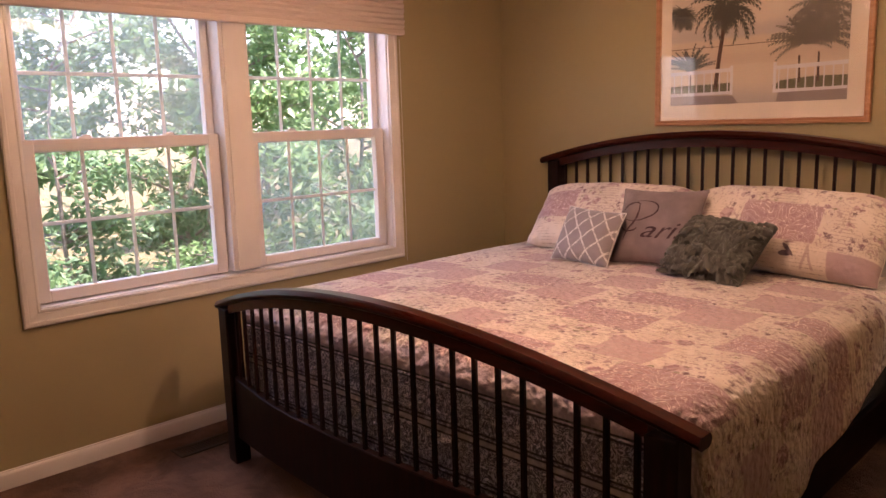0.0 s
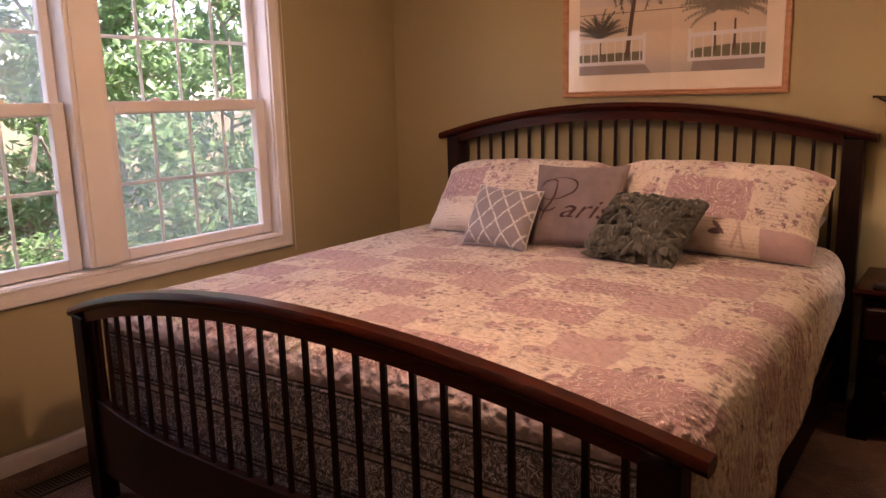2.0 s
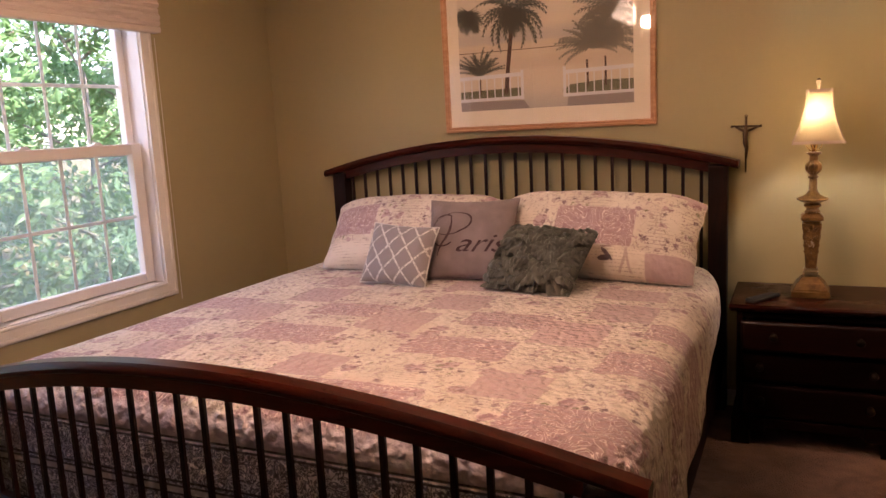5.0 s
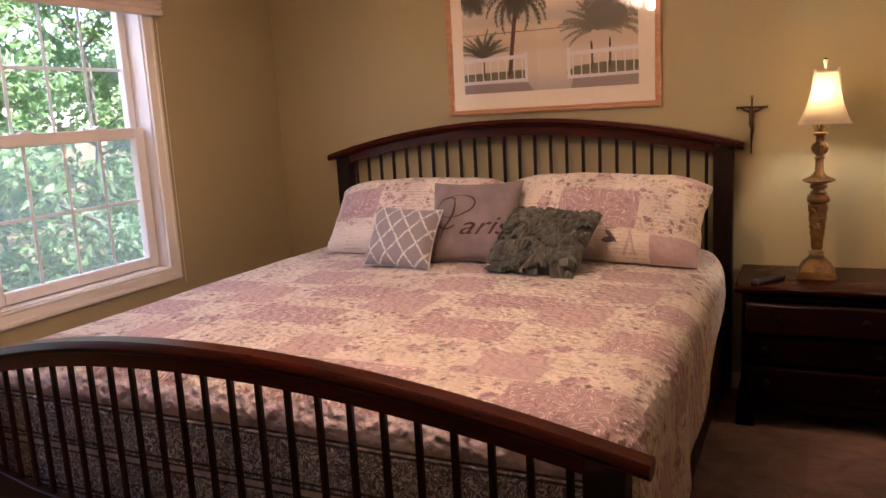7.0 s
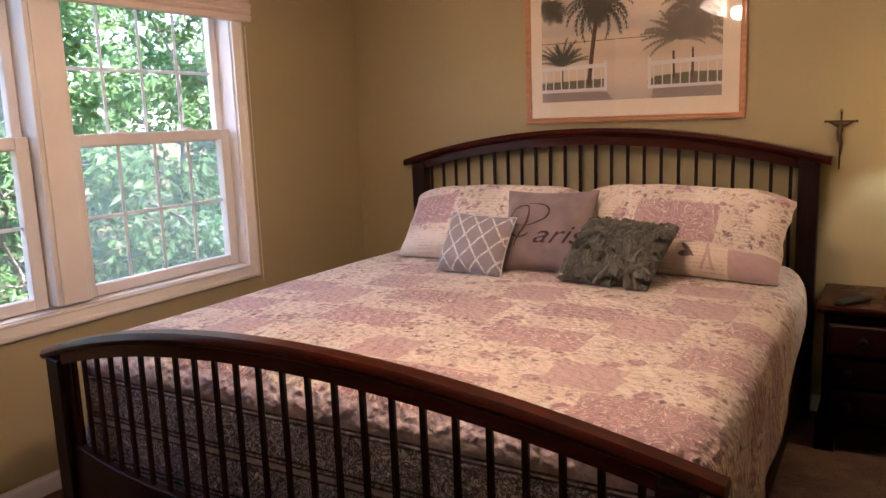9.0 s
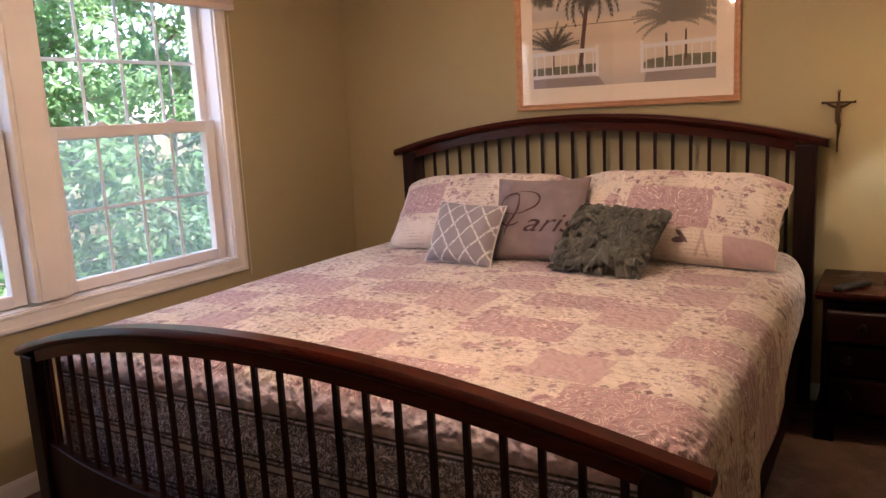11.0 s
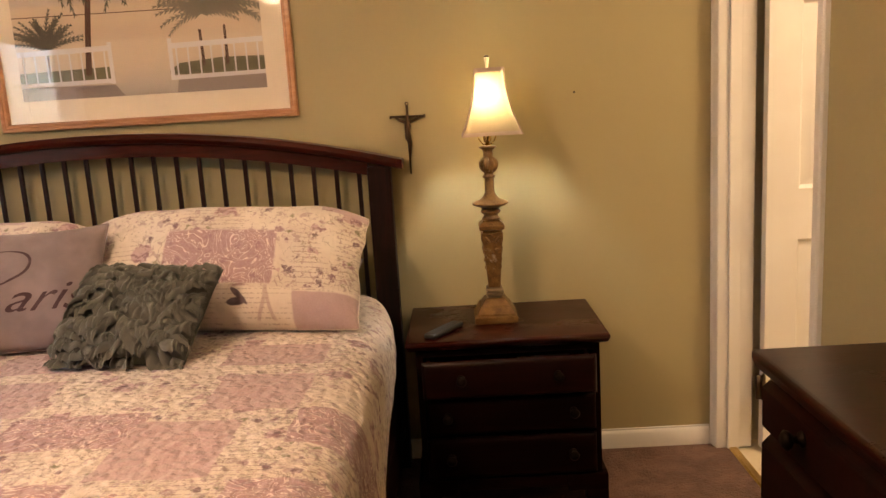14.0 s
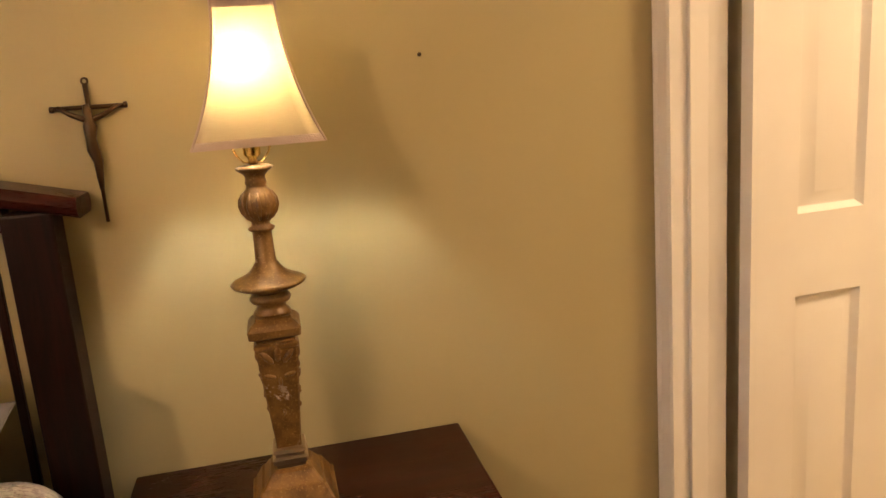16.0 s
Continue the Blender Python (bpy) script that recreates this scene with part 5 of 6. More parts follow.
prof = [(0.030, 0.336), (0.029, 0.342), (0.024, 0.348), (0.022, 0.354), (0.030, 0.360), (0.033, 0.366), (0.030, 0.372), (0.024, 0.376), (0.030, 0.380), (0.046, 0.386), (0.057, 0.392), (0.059, 0.396), (0.055, 0.400), (0.040, 0.407), (0.028, 0.415), (0.022, 0.424), (0.019, 0.430), (0.016, 0.434), (0.015, 0.48), (0.0145, 0.488), (0.020, 0.491), (0.021, 0.495), (0.015, 0.499), (0.014, 0.505), (0.020, 0.512), (0.026, 0.523), (0.0285, 0.535), (0.028, 0.546), (0.023, 0.558), (0.017, 0.564), (0.015, 0.570), (0.017, 0.574), (0.016, 0.578), (0.015, 0.584), (0.018, 0.590), (0.027, 0.597), (0.029, 0.601), (0.024, 0.604), (0.010, 0.606)]
part("turned_shaft", bm_lathe([(r, z0 + (z if z < 0.336 else 0.336 + (z - 0.336) * 0.885)) for r, z in prof], 48, None, LAMP_X, LAMP_Y), GILT, lampo, "turned gilt shaft with a ball knop and a wide drip pan", 26)
for k in range(12):
    a = radians(30 * k)
    rib = [(LAMP_X + r * math.cos(a), LAMP_Y + r * math.sin(a), z0 + 0.336 + (z - 0.336) * 0.885) for r, z in ((0.0185, 0.511), (0.0245, 0.523), (0.027, 0.535), (0.0265, 0.546), (0.0215, 0.558))]
    part("gadroon", bm_tube(rib, [0.002, 0.004, 0.0048, 0.004, 0.002], 6), GILT, lampo, "", 60)
SZ0, SZ1 = 1.186, 1.392
bm = bm_tube([(LAMP_X + sx * a, LAMP_Y, z) for sx, a, z in ((-1, 0.004, z0 + 0.577), (-1, 0.014, z0 + 0.579), (-1, 0.025, z0 + 0.592), (-1, 0.029, z0 + 0.605), (-1, 0.034, z0 + 0.68), (-1, 0.030, z0 + 0.76), (-1, 0.012, z0 + 0.81), (1, 0.012, z0 + 0.81), (1, 0.030, z0 + 0.76), (1, 0.034, z0 + 0.68), (1, 0.029, z0 + 0.605), (1, 0.025, z0 + 0.592), (1, 0.014, z0 + 0.579), (1, 0.004, z0 + 0.577))], 0.0018, 8)
part("harp", bm, GOLD, lampo, "thin brass harp", 60)
part("socket", bm_lathe([(0.007, z0 + 0.573), (0.007, z0 + 0.584), (0.013, z0 + 0.590), (0.013, z0 + 0.598), (0.015, z0 + 0.606), (0.015, z0 + 0.640), (0.012, z0 + 0.645)], 24, None, LAMP_X, LAMP_Y), GOLD, lampo, "brass bulb socket", 40)
part("bulb_neck", bm_lathe([(0.009, z0 + 0.645), (0.010, z0 + 0.668), (0.014, z0 + 0.684), (0.018, z0 + 0.696)], 24, None, LAMP_X, LAMP_Y), IVORY, lampo, "opal neck of the bulb", 60)
part("bulb", bm_lathe([(0.018, z0 + 0.697), (0.0215, z0 + 0.706), (0.0225, z0 + 0.720), (0.0205, z0 + 0.734), (0.014, z0 + 0.746), (0.002, z0 + 0.751)], 24, None, LAMP_X, LAMP_Y), BULB, lampo, "lit bulb", 60)


def bell(f):
    """Half width of the shade at f of its height from the bottom."""
    return 0.0445 + 0.0485 * max(0.0, 1 - f) ** 1.95


def shade_ring(bm, f, grow=0.0):
    w = bell(f) + grow
    z = SZ0 + (SZ1 - SZ0) * f
    pts = []
    for k in range(4):
        a = radians(90 * k - 90)
        for s in [-1 + 0.25 * i for i in range(8)]:
            x, y = s * w, -w
            pts.append((LAMP_X + 0.014 + x * math.cos(a + radians(90)) - y * math.sin(a + radians(90)), LAMP_Y + x * math.sin(a + radians(90)) + y * math.cos(a + radians(90)), z))
    return [bm.verts.new(p) for p in pts]


bm = bmesh.new()
rings = [shade_ring(bm, i / 20) for i in range(21)]
for a, b in zip(rings, rings[1:]):
    for i in range(len(a)):
        j = (i + 1) % len(a)
        bm.faces.new((a[i], a[j], b[j], b[i]))
shade = part("shade", bm, SHADE, lampo, "ivory square bell shade glowing from the bulb", 40)
for f0, f1, nm in ((-0.004, 0.052, "lower"), (0.945, 1.004, "upper")):
    bm = bmesh.new()
    rr = [shade_ring(bm, f, 0.0013) for f in (f0, (f0 + f1) / 2, f1)]
    for a, b in zip(rr, rr[1:]):
        for i in range(len(a)):
            j = (i + 1) % len(a)
            bm.faces.new((a[i], a[j], b[j], b[i]))
    part("trim_band", bm, SHADETRIM, shade, "taupe fabric trim", 40)
for sx in (-1, 1):
    for sy in (-1, 1):
        pts = [(LAMP_X + 0.014 + sx * (bell(i / 16) + 0.0005), LAMP_Y + sy * (bell(i / 16) + 0.0005), SZ0 + (SZ1 - SZ0) * i / 16) for i in range(17)]
        part("piping", bm_tube(pts, 0.002, 6), SHADETRIM, shade, "", 60)
TOP_X = LAMP_X + 0.010
bm = bm_tube([(TOP_X - 0.038, LAMP_Y, 1.386), (TOP_X + 0.044, LAMP_Y, 1.386)], 0.0016, 6)
bm_tube([(TOP_X, LAMP_Y - 0.043, 1.386), (TOP_X, LAMP_Y + 0.043, 1.386)], 0.0016, 6, bm)
part("spider", bm, GOLD, lampo, "", 60)
part("finial", bm_lathe([(0.005, 1.386), (0.005, 1.394), (0.0045, 1.400), (0.0065, 1.412), (0.0085, 1.424), (0.006, 1.427)], 16, None, TOP_X, LAMP_Y), IVORY, lampo, "ivory finial with a dark tip", 40)
part("finial_tip", bm_lathe([(0.008, 1.427), (0.008, 1.430), (0.004, 1.4335)], 16, None, TOP_X, LAMP_Y), BRONZE, lampo, "", 40)

# ---------------- remote control ----------------
rem = thing("remote_control", "slim black remote control lying on the nightstand", "remote control", (2.535, -0.30, NT))
part("case", bm_box(-0.021, 0.021, -0.085, 0.085, 0.0, 0.017, 0.006, 3), BLACK, rem, "", 40)
for ob in list(rem.children):
    ob.matrix_parent_inverse = Matrix()
for j in range(7):
    for i in range(3):
        b = part("key", bm_box(-0.0145 + i * 0.011, -0.0075 + i * 0.011, -0.062 + j * 0.018, -0.052 + j * 0.018, 0.0165, 0.0185, 0.001, 1), RUBBER, rem)
        b.matrix_parent_inverse = Matrix()
rem.matrix_world = pose(2.553, -0.335, NT, 0, 0, -33)

# ---------------- crucifix ----------------
bm = bm_tube([(2.462, -0.006, 1.060), (2.462, -0.006, 1.295)], [0.0030, 0.0044], 8)
bm_tube([(2.404, -0.007, 1.258), (2.521, -0.007, 1.256)], 0.0038, 8, bm)
for bx in (2.404, 2.521):
    bm_tube([(bx - 0.003, -0.007, 1.257), (bx + 0.003, -0.007, 1.257)], 0.0054, 8, bm)
ring = [(2.462 + 0.005 * math.cos(a * math.pi / 8), -0.006, 1.300 + 0.005 * math.sin(a * math.pi / 8)) for a in range(17)]
bm_tube(ring, 0.0018, 6, bm)
bm_tube([(2.463, -0.013, 1.118), (2.464, -0.016, 1.140), (2.466, -0.019, 1.166), (2.461, -0.019, 1.186), (2.460, -0.018, 1.205), (2.462, -0.018, 1.226), (2.462, -0.017, 1.240), (2.461, -0.018, 1.250), (2.460, -0.019, 1.262)], [0.004, 0.006, 0.0078, 0.0105, 0.0088, 0.0115, 0.0065, 0.0078, 0.0045], 10, bm)
bm_tube([(2.414, -0.011, 1.260), (2.434, -0.014, 1.246), (2.462, -0.016, 1.234), (2.490, -0.014, 1.245), (2.511, -0.011, 1.258)], [0.0032, 0.0045, 0.006, 0.0045, 0.0032], 8, bm)
tagged(shape("crucifix", bm, m_metal("dark_rubbed_bronze", (0.115, 0.070, 0.040), 0.36), 60), "small dark bronze wall crucifix with a ring at its top", "crucifix")

# nail in the wall
bm = bm_tube([(3.036, 0.002, 1.303), (3.036, -0.010, 1.305)], 0.0016, 8)
bm_tube([(3.036, -0.010, 1.305), (3.036, -0.0115, 1.3053)], 0.0038, 10, bm)
tagged(shape("wall_nail", bm, BRONZE, 60), "small dark nail driven into the bare wall", "nail")

# ---------------- floor register ----------------
vent = thing("floor_register", "dark brown metal floor register by the window wall", "floor vent", (0.21, -2.23, 0))
bm = bmesh.new()
vx0, vx1, vy0, vy1 = 0.155, 0.265, -2.375, -2.090
bm_box(vx0, vx1, vy0, vy0 + 0.018, 0.0, 0.007, 0.002, 1, bm)
bm_box(vx0, vx1, vy1 - 0.018, vy1, 0.0, 0.007, 0.002, 1, bm)
bm_box(vx0, vx0 + 0.018, vy0 + 0.018, vy1 - 0.018, 0.0, 0.0068, 0.002, 1, bm)
bm_box(vx1 - 0.018, vx1, vy0 + 0.018, vy1 - 0.018, 0.0, 0.0068, 0.002, 1, bm)
part("frame", bm, BRONZE, vent)
for k in range(18):
    y = vy0 + 0.024 + k * 0.0136
    part("slat", bm_box(vx0 + 0.018, vx1 - 0.018, y, y + 0.004, 0.0005, 0.006), BRONZE, vent)

# ---------------- dresser ----------------
DX0, DYF, DYN, DH = 3.150, -1.425, -2.95, 0.839
dres = thing("dresser", "long dark cherry dresser with rounded drawer fronts", "dresser", (3.35, -2.2, 0))
part("top", top_slab(DX0 - 0.038, RX - 0.016, DYN - 0.013, DYF + 0.013, DH, 0.034), CHERRY_TOP, dres, "glossy dark cherry top", 30)
bm = bm_box(DX0, RX - 0.018, DYF - 0.024, DYF - 0.002, 0.06, DH - 0.034, 0.003)
bm_box(DX0, RX - 0.018, DYN + 0.002, DYN + 0.024, 0.06, DH - 0.034, 0.003, bm=bm)
bm_box(RX - 0.034, RX - 0.022, DYN + 0.024, DYF - 0.024, 0.06, DH - 0.034, bm=bm)
for z in (0.09, 0.435, 0.695, 0.797):
    bm_box(DX0 + 0.002, RX - 0.036, DYN + 0.024, DYF - 0.024, z - 0.007, z + 0.007, bm=bm)
ymid = (DYF + DYN) / 2
bm_box(DX0 + 0.001, RX - 0.036, ymid - 0.01, ymid + 0.01, 0.09, DH - 0.034, bm=bm)
part("body", bm, CHERRY_Z, dres, "dark cherry carcass")
bm = bm_box(DX0 - 0.014, RX - 0.018, DYF - 0.03, DYF + 0.010, 0.0, 0.10, 0.005)
bm_box(DX0 - 0.014, RX - 0.018, DYN - 0.010, DYN + 0.03, 0.0, 0.10, 0.005, bm=bm)
bm_box(DX0 - 0.014, DX0 + 0.008, DYN + 0.03, DYF - 0.03, 0.035, 0.10, 0.005, bm=bm)
part("plinth", bm, SHADED_CHERRY_Y, dres, "moulded plinth")
for z, h in ((0.702, 0.090), (0.444, 0.246), (0.104, 0.324)):
    for y0, y1 in ((ymid + 0.004, DYF - 0.006), (DYN + 0.006, ymid - 0.004)):
        w = y1 - y0
        d = part("drawer", drawer_front(w, h, 0.030), SHADED_CHERRY_Y, dres, "closed drawer with a rounded lipped front", 40)
        d.matrix_world = pose(DX0 - 0.001, y1, z) @ Matrix.Rotation(radians(-90), 4, 'Z')
        for f in (0.22, 0.78):
            chest_knob(dres, DX0 - 0.031, y1 - w * f, z + h * 0.6, 'X')

# ---------------- framed picture ----------------
PX0, PX1, PZ0, PZ1 = 1.060, 2.090, 1.283, 2.06
pic = thing("framed_picture", "framed print of palms and white railings by a beach, behind glass", "picture", (1.575, 0, 1.283))


def mitred(x0, x1, z0, z1, sec, material, name, label):
    """Picture frame of four mitred lengths; sec: (inset, depth off the wall)."""
    cs = ((x0, z0, 1, 1), (x1, z0, -1, 1), (x1, z1, -1, -1), (x0, z1, 1, -1))
    for k in range(4):
        bm = bmesh.new()
        ends = []
        for cx, cz, sx, sz in (cs[k], cs[(k + 1) % 4]):
            ends.append([bm.verts.new((cx + sx * i, -d, cz + sz * i)) for i, d in sec])
        a, b = ends
        n = len(sec)
        for i in range(n):
            j = (i + 1) % n
            bm.faces.new((a[i], a[j], b[j], b[i]))
        bm.faces.new(a), bm.faces.new(list(reversed(b)))
        bmesh.ops.recalc_face_normals(bm, faces=bm.faces[:])
        part(name, bm, material, pic, label, 30)


mitred(PX0, PX1, PZ0, PZ1, [(0, 0.002), (0, 0.020), (0.003, 0.024), (0.012, 0.024), (0.015, 0.020), (0.018, 0.022), (0.023, 0.022), (0.027, 0.014), (0.027, 0.002)], PALEWOOD, "frame_moulding", "blond copper toned wood moulding")
part("mat_board", bm_box(PX0 + 0.02, PX1 - 0.02, -0.0075, -0.004, PZ0 + 0.02, PZ1 - 0.02), MATBOARD, pic, "cream mat board")
IX0, IX1, IZ0, IZ1 = 1.144, 1.990, 1.385, 1.975


def flat_mat(name, a, b, axis_scale=(3, 3, 3), rough=0.8):
    n = Nodes(name)
    v = n.coords(scale=axis_scale)
    return n.finish(n.mix(n.noise(v, 2.0, 4), a, b), rough)


def backdrop_print():
    n = Nodes("printed_beach")
    v = n.coords()
    x, _, z = n.xyz(v)
    zz = n.math('ADD', z, n.math('MULTIPLY', n.noise(v, 9, 3), 0.03))
    sand = n.mix(n.step(zz, 1.40, 1.52), (0.44, 0.38, 0.33), (0.62, 0.50, 0.38))
    c = n.mix(n.step(zz, 1.57, 1.60), sand, (0.57, 0.44, 0.33))
    c = n.mix(n.step(zz, 1.615, 1.66), c, (0.61, 0.49, 0.36))
    c = n.mix(n.step(zz, 1.70, 1.725), c, (0.50, 0.43, 0.38))
    c = n.mix(n.step(zz, 1.735, 1.80), c, (0.67, 0.56, 0.44))
    return n.finish(n.mix(n.math('MULTIPLY', n.noise(v, 30, 3), 0.2), c, (0.47, 0.37, 0.28)), 0.85)


PRINT = backdrop_print()
P_GREEN = flat_mat("printed_palm_green", (0.035, 0.036, 0.028), (0.11, 0.10, 0.078), (22, 1, 22))
P_TRUNK = flat_mat("printed_trunk", (0.055, 0.022, 0.016), (0.10, 0.04, 0.026), (20, 1, 20))
P_WHITE = flat_mat("printed_railing_white", (0.56, 0.53, 0.54), (0.70, 0.66, 0.66))
P_HEDGE = flat_mat("printed_hedge", (0.085, 0.080, 0.045), (0.17, 0.15, 0.085), (40, 1, 40))
P_SHADE = flat_mat("printed_terrace_stripes", (0.24, 0.19, 0.175), (0.31, 0.245, 0.22), (3, 1, 60))
part("print", bm_box(IX0, IX1, -0.0085, -0.0077, IZ0, IZ1), PRINT, pic, "printed sand, sea and peach sky")


def ink(name, polys, material, y):
    """Printed flat areas: each a polygon of (x, z)."""
    bm = bmesh.new()
    for k, poly in enumerate(polys):
        lift = y - (k * 1e-5 if len(polys) < 40 else (k // 9) * 8e-6)
        pts = [(min(max(a, IX0), IX1), min(max(b, IZ0), IZ1)) for a, b in poly]
        try:
            bm.faces.new([bm.verts.new((a, lift, b)) for a, b in pts])
        except ValueError:
            pass
    bmesh.ops.triangulate(bm, faces=bm.faces[:])
    return part(name, bm, material, pic)


def frond(cx, cz, ang, ln, droop, n=9, wide=0.020):
    polys = []
    px, pz = cx, cz
    a = ang
    for i in range(n):
        qx, qz = px + ln / n * math.cos(a), pz + ln / n * math.sin(a)
        for s in (-1, 1):
            w = wide * (1 - (i / n) ** 2) + 0.004
            tx, tz = qx + w * math.cos(a + s * 0.95), qz + w * math.sin(a + s * 0.95) - droop * 0.004
            polys.append([(px, pz), (qx, qz), (tx, tz)])
        polys.append([(px - 0.0015, pz), (qx - 0.0015, qz), (qx + 0.0015, qz), (px + 0.0015, pz)])
        px, pz = qx, qz
        a -= droop * 0.16 * (1 if math.cos(ang) > 0 else -1)
    return polys


def palm(cx, cz, count, ln, lo, hi, droop, seed, wide=0.02):
    r = random.Random(seed)
    out = []
    for k in range(count):
        out += frond(cx, cz, radians(lo + (hi - lo) * (k + 0.5) / count + r.uniform(-6, 6)), ln * r.uniform(0.8, 1.1), droop * r.uniform(0.7, 1.2), wide=wide)
    return out


ink("printed_terrace", [[(IX0, 1.385), (1.50, 1.385), (1.47, 1.425), (IX0, 1.430)], [(1.68, 1.385), (IX1, 1.385), (IX1, 1.435), (1.69, 1.430)]], P_SHADE, -0.0088)
ink("printed_hedge", [[(IX0, 1.445), (1.46, 1.445), (1.475, 1.46), (1.455, 1.485), (1.30, 1.482), (IX0, 1.478)], [(1.665, 1.445), (IX1, 1.445), (IX1, 1.492), (1.85, 1.495), (1.70, 1.483), (1.662, 1.46)]], P_HEDGE, -0.0089)
ink("printed_horizon_line", [[(IX0, 1.660), (1.74, 1.660), (1.74, 1.663), (IX0, 1.663)]], P_TRUNK, -0.0089)
ink("printed_trunks", [[(1.372, 1.46), (1.393, 1.46), (1.408, 1.60), (1.428, 1.75), (1.408, 1.75), (1.388, 1.60)], [(1.247, 1.46), (1.254, 1.46), (1.255, 1.56), (1.248, 1.56)], [(1.778, 1.47), (1.788, 1.47), (1.784, 1.59), (1.774, 1.59)], [(1.858, 1.47), (1.870, 1.47), (1.868, 1.60), (1.860, 1.60)]], P_TRUNK, -0.0090)
fr = palm(1.25, 1.555, 17, 0.125, 14, 166, 0.28, 2, 0.010)
fr += palm(1.25, 1.55, 11, 0.10, 40, 140, 0.15, 5, 0.012)
ink("printed_small_palm", fr, P_GREEN, -0.0091)
fr = palm(1.425, 1.83, 21, 0.19, -40, 220, 1.2, 3, 0.018)
fr += palm(1.43, 1.80, 12, 0.075, -120, 250, 0.8, 8, 0.035)
fr += palm(1.20, 1.86, 9, 0.11, 180, 350, 0.7, 18, 0.04)
ink("printed_tall_palm", fr, P_GREEN, -0.0092)
fr = palm(1.79, 1.64, 19, 0.16, 10, 185, 0.7, 4, 0.013)
fr += palm(1.87, 1.65, 19, 0.16, -5, 170, 0.7, 6, 0.013)
fr += palm(1.88, 1.80, 22, 0.17, -60, 240, 0.7, 7, 0.018)
fr += palm(1.84, 1.72, 18, 0.11, -60, 240, 0.6, 9, 0.022)
P_GREY = flat_mat("printed_hazy_palms", (0.125, 0.115, 0.092), (0.25, 0.215, 0.17), (16, 1, 16))
ink("printed_palm_group", fr, P_GREY, -0.0092)
for x0, x1, lo in ((IX0, 1.465, 0), (1.672, IX1, 1)):
    polys = [[(x0, 1.532), (x1, 1.538), (x1, 1.556), (x0, 1.550)], [(x0, 1.428), (x1, 1.432), (x1, 1.446), (x0, 1.442)]]
    k = int((x1 - x0) / 0.036)
    for i in range(k):
        x = x0 + (i + 0.5) * (x1 - x0) / k
        polys.append([(x - 0.0028, 1.44), (x + 0.0028, 1.44), (x + 0.0028, 1.536), (x - 0.0028, 1.536)])
    xe = x1 if lo == 0 else x0
    polys.append([(xe - 0.007, 1.428), (xe + 0.007, 1.428), (xe + 0.007, 1.566), (xe - 0.007, 1.566)])
    ink("printed_railing", polys, P_WHITE, -0.0104)
gl = part("glass", bm_box(PX0 + 0.024, PX1 - 0.024, -0.0135, -0.0115, PZ0 + 0.024, PZ1 - 0.024), PICGLASS, pic, "clear reflective picture glass")
gl.visible_shadow = False

# ---------------- outside ----------------
structure("ground", bm_box(-160, -T - 0.01, -150, 150, -0.9, -0.75), GROUND, "shaded leafy ground outside the window", "ground")


def leaf_quad(verts, faces, c, d, side, ln, wd, bend):
    """A pointed leaf of four faces folded along its midrib."""
    up = d.cross(side)
    k = len(verts)
    for f, w in ((0.0, 0.0), (0.45, 1.0), (1.0, 0.0)):
        mid = c + d * ln * f - up * bend * f * f
        if w == 0:
            verts.append(mid)
        else:
            verts.extend((mid - side * wd + up * wd * 0.25, mid, mid + side * wd + up * wd * 0.25))
    faces.extend(((k, k + 2, k + 1), (k, k + 3, k + 2), (k + 1, k + 2, k + 4), (k + 2, k + 3, k + 4)))


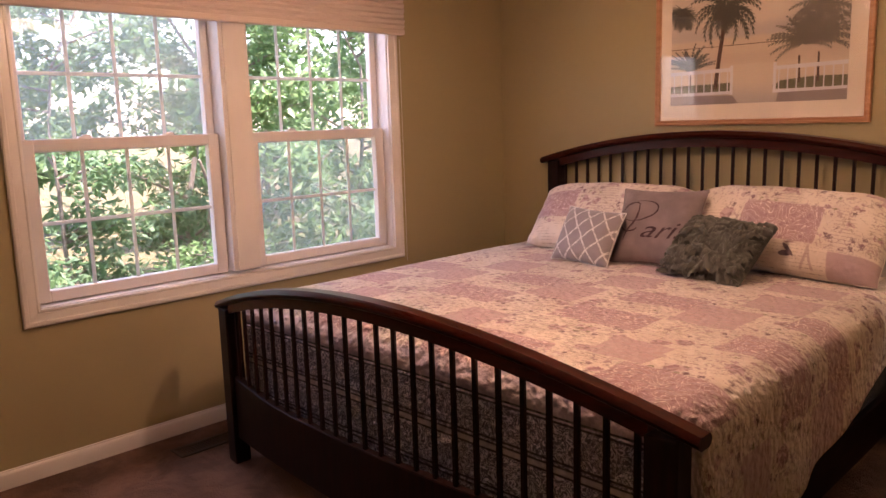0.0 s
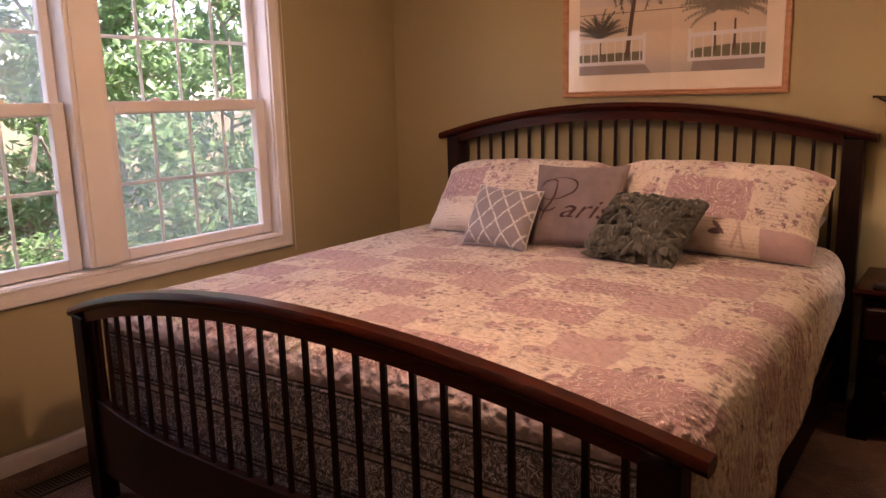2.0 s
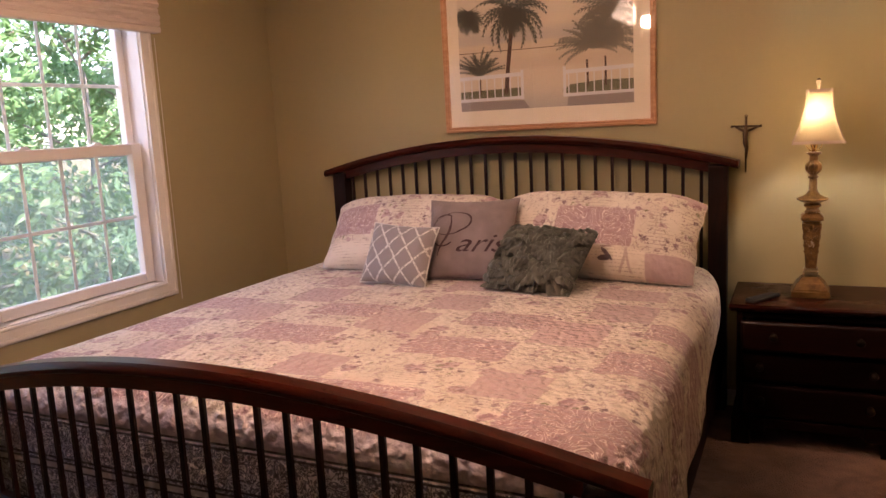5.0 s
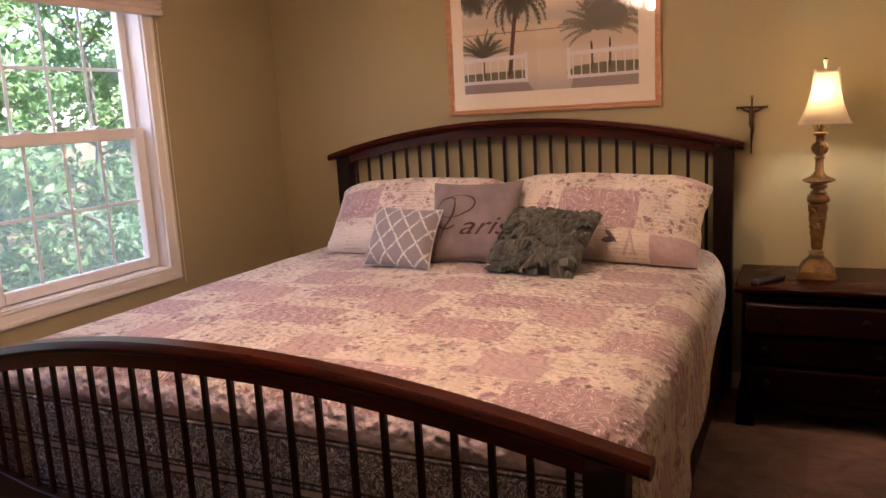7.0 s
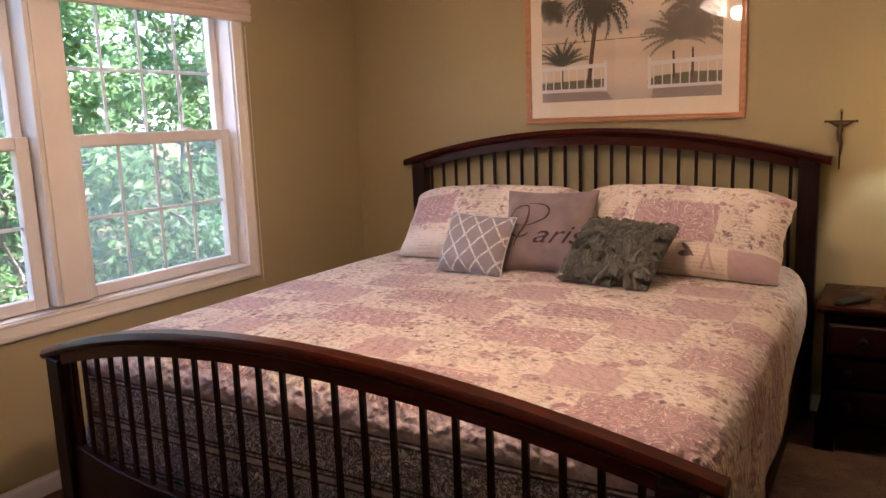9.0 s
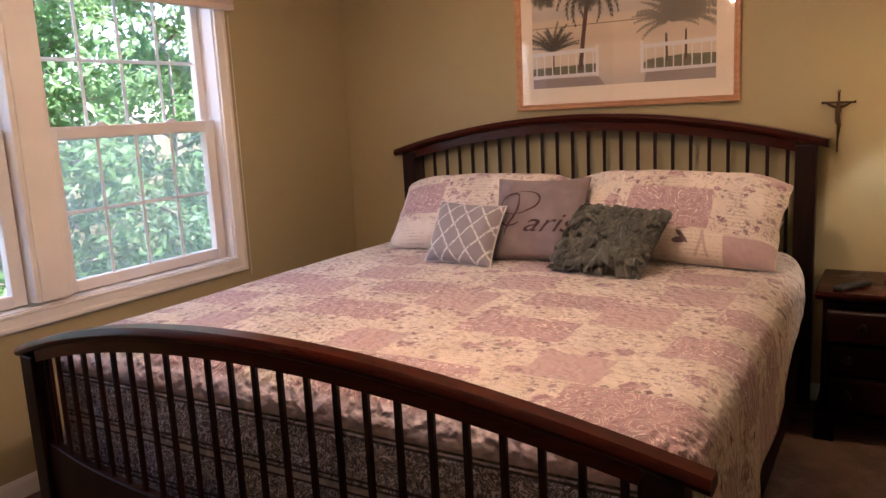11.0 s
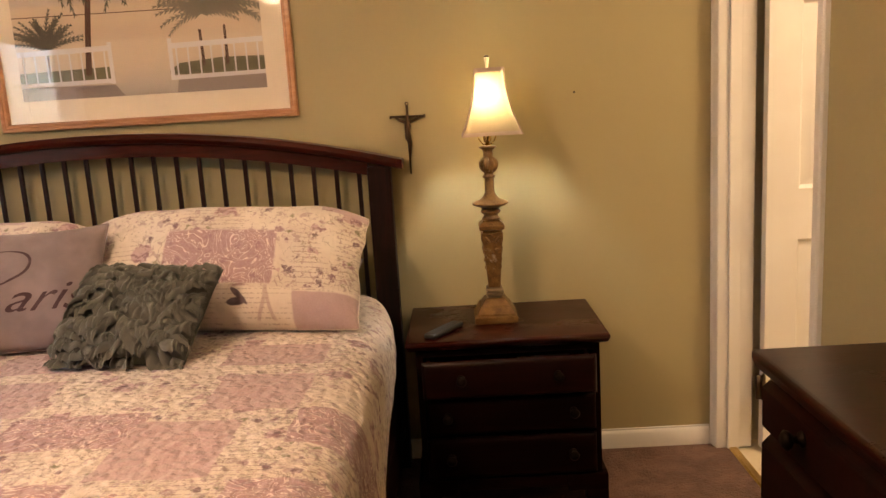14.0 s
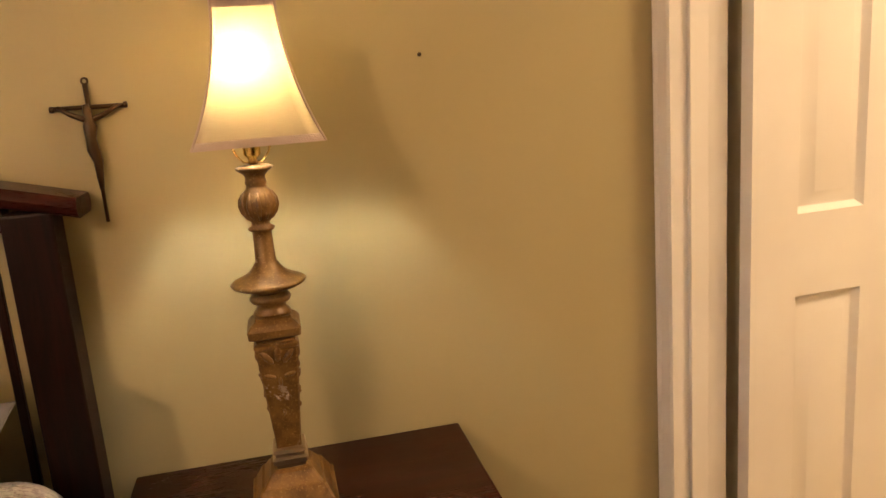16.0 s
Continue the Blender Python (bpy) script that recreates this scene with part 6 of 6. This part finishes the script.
def tree(x, y, height, spread, n_leaf, seed, leaf_mat, leaf_len, low=0.15, base=-0.76, label="", name="tree"):
    r = random.Random(seed)
    t = thing(name, label, "tree" if name == "tree" else "shrub", (x, y, base))
    trunk = [(x + r.uniform(-1, 1) * 0.05 * i, y + r.uniform(-1, 1) * 0.05 * i, base + height * i / 8) for i in range(9)]
    bm = bm_tube(trunk, [max(0.010, 0.014 * height / 2 * (1 - i / 8.5)) for i in range(9)], 9)
    tips = []
    for k in range(int(10 + height * 3)):
        f = r.uniform(low, 0.97)
        i = min(7, int(f * 8))
        a = Vector(trunk[i]).lerp(Vector(trunk[i + 1]), f * 8 - i)
        az = r.uniform(0, 2 * math.pi)
        ln = spread * r.uniform(0.45, 1.0) * (1.1 - 0.6 * abs(f - 0.5))
        d = Vector((math.cos(az), math.sin(az), r.uniform(0.0, 0.7))).normalized()
        b = a + d * ln * 0.5 + Vector((0, 0, 0.03))
        c = a + d * ln + Vector((r.uniform(-0.1, 0.1), r.uniform(-0.1, 0.1), r.uniform(-0.15, 0.1)))
        bm_tube([a, b, c], [0.008 + 0.010 * (1 - f) * height / 3, 0.007, 0.003], 5, bm)
        tips.append((a, b, c))
    part("trunk", bm, BARK, t, "grey brown trunk and limbs", 60)
    verts, faces = [], []
    for k in range(n_leaf):
        a, b, c = r.choice(tips)
        f = r.uniform(0.15, 1.05)
        p = a.lerp(b, f * 2) if f < 0.5 else b.lerp(c, f * 2 - 1)
        p = p + Vector((r.gauss(0, 0.09), r.gauss(0, 0.09), r.gauss(0, 0.08)))
        d = Vector((r.gauss(0, 1), r.gauss(0, 1), r.gauss(-0.5, 0.6))).normalized()
        s = d.cross(Vector((r.gauss(0, 0.6), r.gauss(0, 0.6), 1))).normalized()
        ln = leaf_len * r.uniform(0.6, 1.25)
        leaf_quad(verts, faces, p, d, s, ln, ln * r.uniform(0.15, 0.25), ln * r.uniform(-0.1, 0.3))
    me = bpy.data.meshes.new("crown")
    me.from_pydata(verts, [], faces)
    me.materials.append(leaf_mat)
    cr = new("crown", me)
    cr.parent = t
    cr.matrix_parent_inverse = t.matrix_world.inverted()
    cr["label"] = "uneven crown of pointed leaves"
    return t


TREES = (
    (-2.3, -0.4, 3.6, 1.1, 5200, 11, LEAF, 0.11), (-2.6, 0.9, 4.2, 1.2, 5200, 12, LEAF, 0.11), (-2.5, -1.7, 3.4, 0.9, 3400, 13, LEAF2, 0.10),
    (-3.6, 2.4, 5.0, 1.5, 6500, 14, LEAF, 0.12), (-3.8, -0.2, 5.2, 1.5, 6500, 15, LEAF2, 0.11), (-3.3, -2.9, 4.6, 1.2, 3600, 16, LEAF, 0.11),
    (-5.5, 4.6, 6.5, 2.0, 8000, 17, LEAF, 0.15), (-5.8, 1.6, 6.2, 2.0, 8000, 18, LEAF2, 0.14), (-5.6, -1.6, 6.0, 1.8, 5200, 19, LEAF2, 0.14),
    (-8.5, 8.0, 8.0, 2.8, 8000, 20, LEAF, 0.20), (-8.8, 3.8, 8.0, 2.8, 8000, 21, LEAF2, 0.20), (-8.5, -0.5, 7.5, 2.4, 5200, 22, LEAF, 0.20), (-9.0, -4.5, 7.0, 2.4, 4200, 23, LEAF2, 0.2),
    (-13.5, 11.5, 10.0, 3.8, 7000, 24, LEAF2, 0.32), (-13.0, 6.0, 10.0, 3.8, 7000, 25, LEAF, 0.32), (-13.5, 1.0, 9.5, 3.6, 6000, 26, LEAF2, 0.32), (-14.0, -3.5, 9.0, 3.4, 3500, 27, LEAF, 0.32),
)
for tx, ty, hh, sp, nl, sd, lm, ll in TREES:
    tree(tx, ty, hh, sp, int(nl * 0.95), sd, lm, ll, 0.1, label="young broad-leaved tree in full sunlit leaf outside the window")
for k, (sx, sy) in enumerate(((-1.9, -1.0), (-2.0, 0.3), (-2.2, 1.7), (-3.0, 3.2), (-2.7, -2.6))):
    tree(sx, sy, 1.9, 0.7, 2400, 40 + k, LEAF2 if k % 2 else LEAF, 0.085, 0.05, label="leafy shrub close to the house wall", name="shrub")
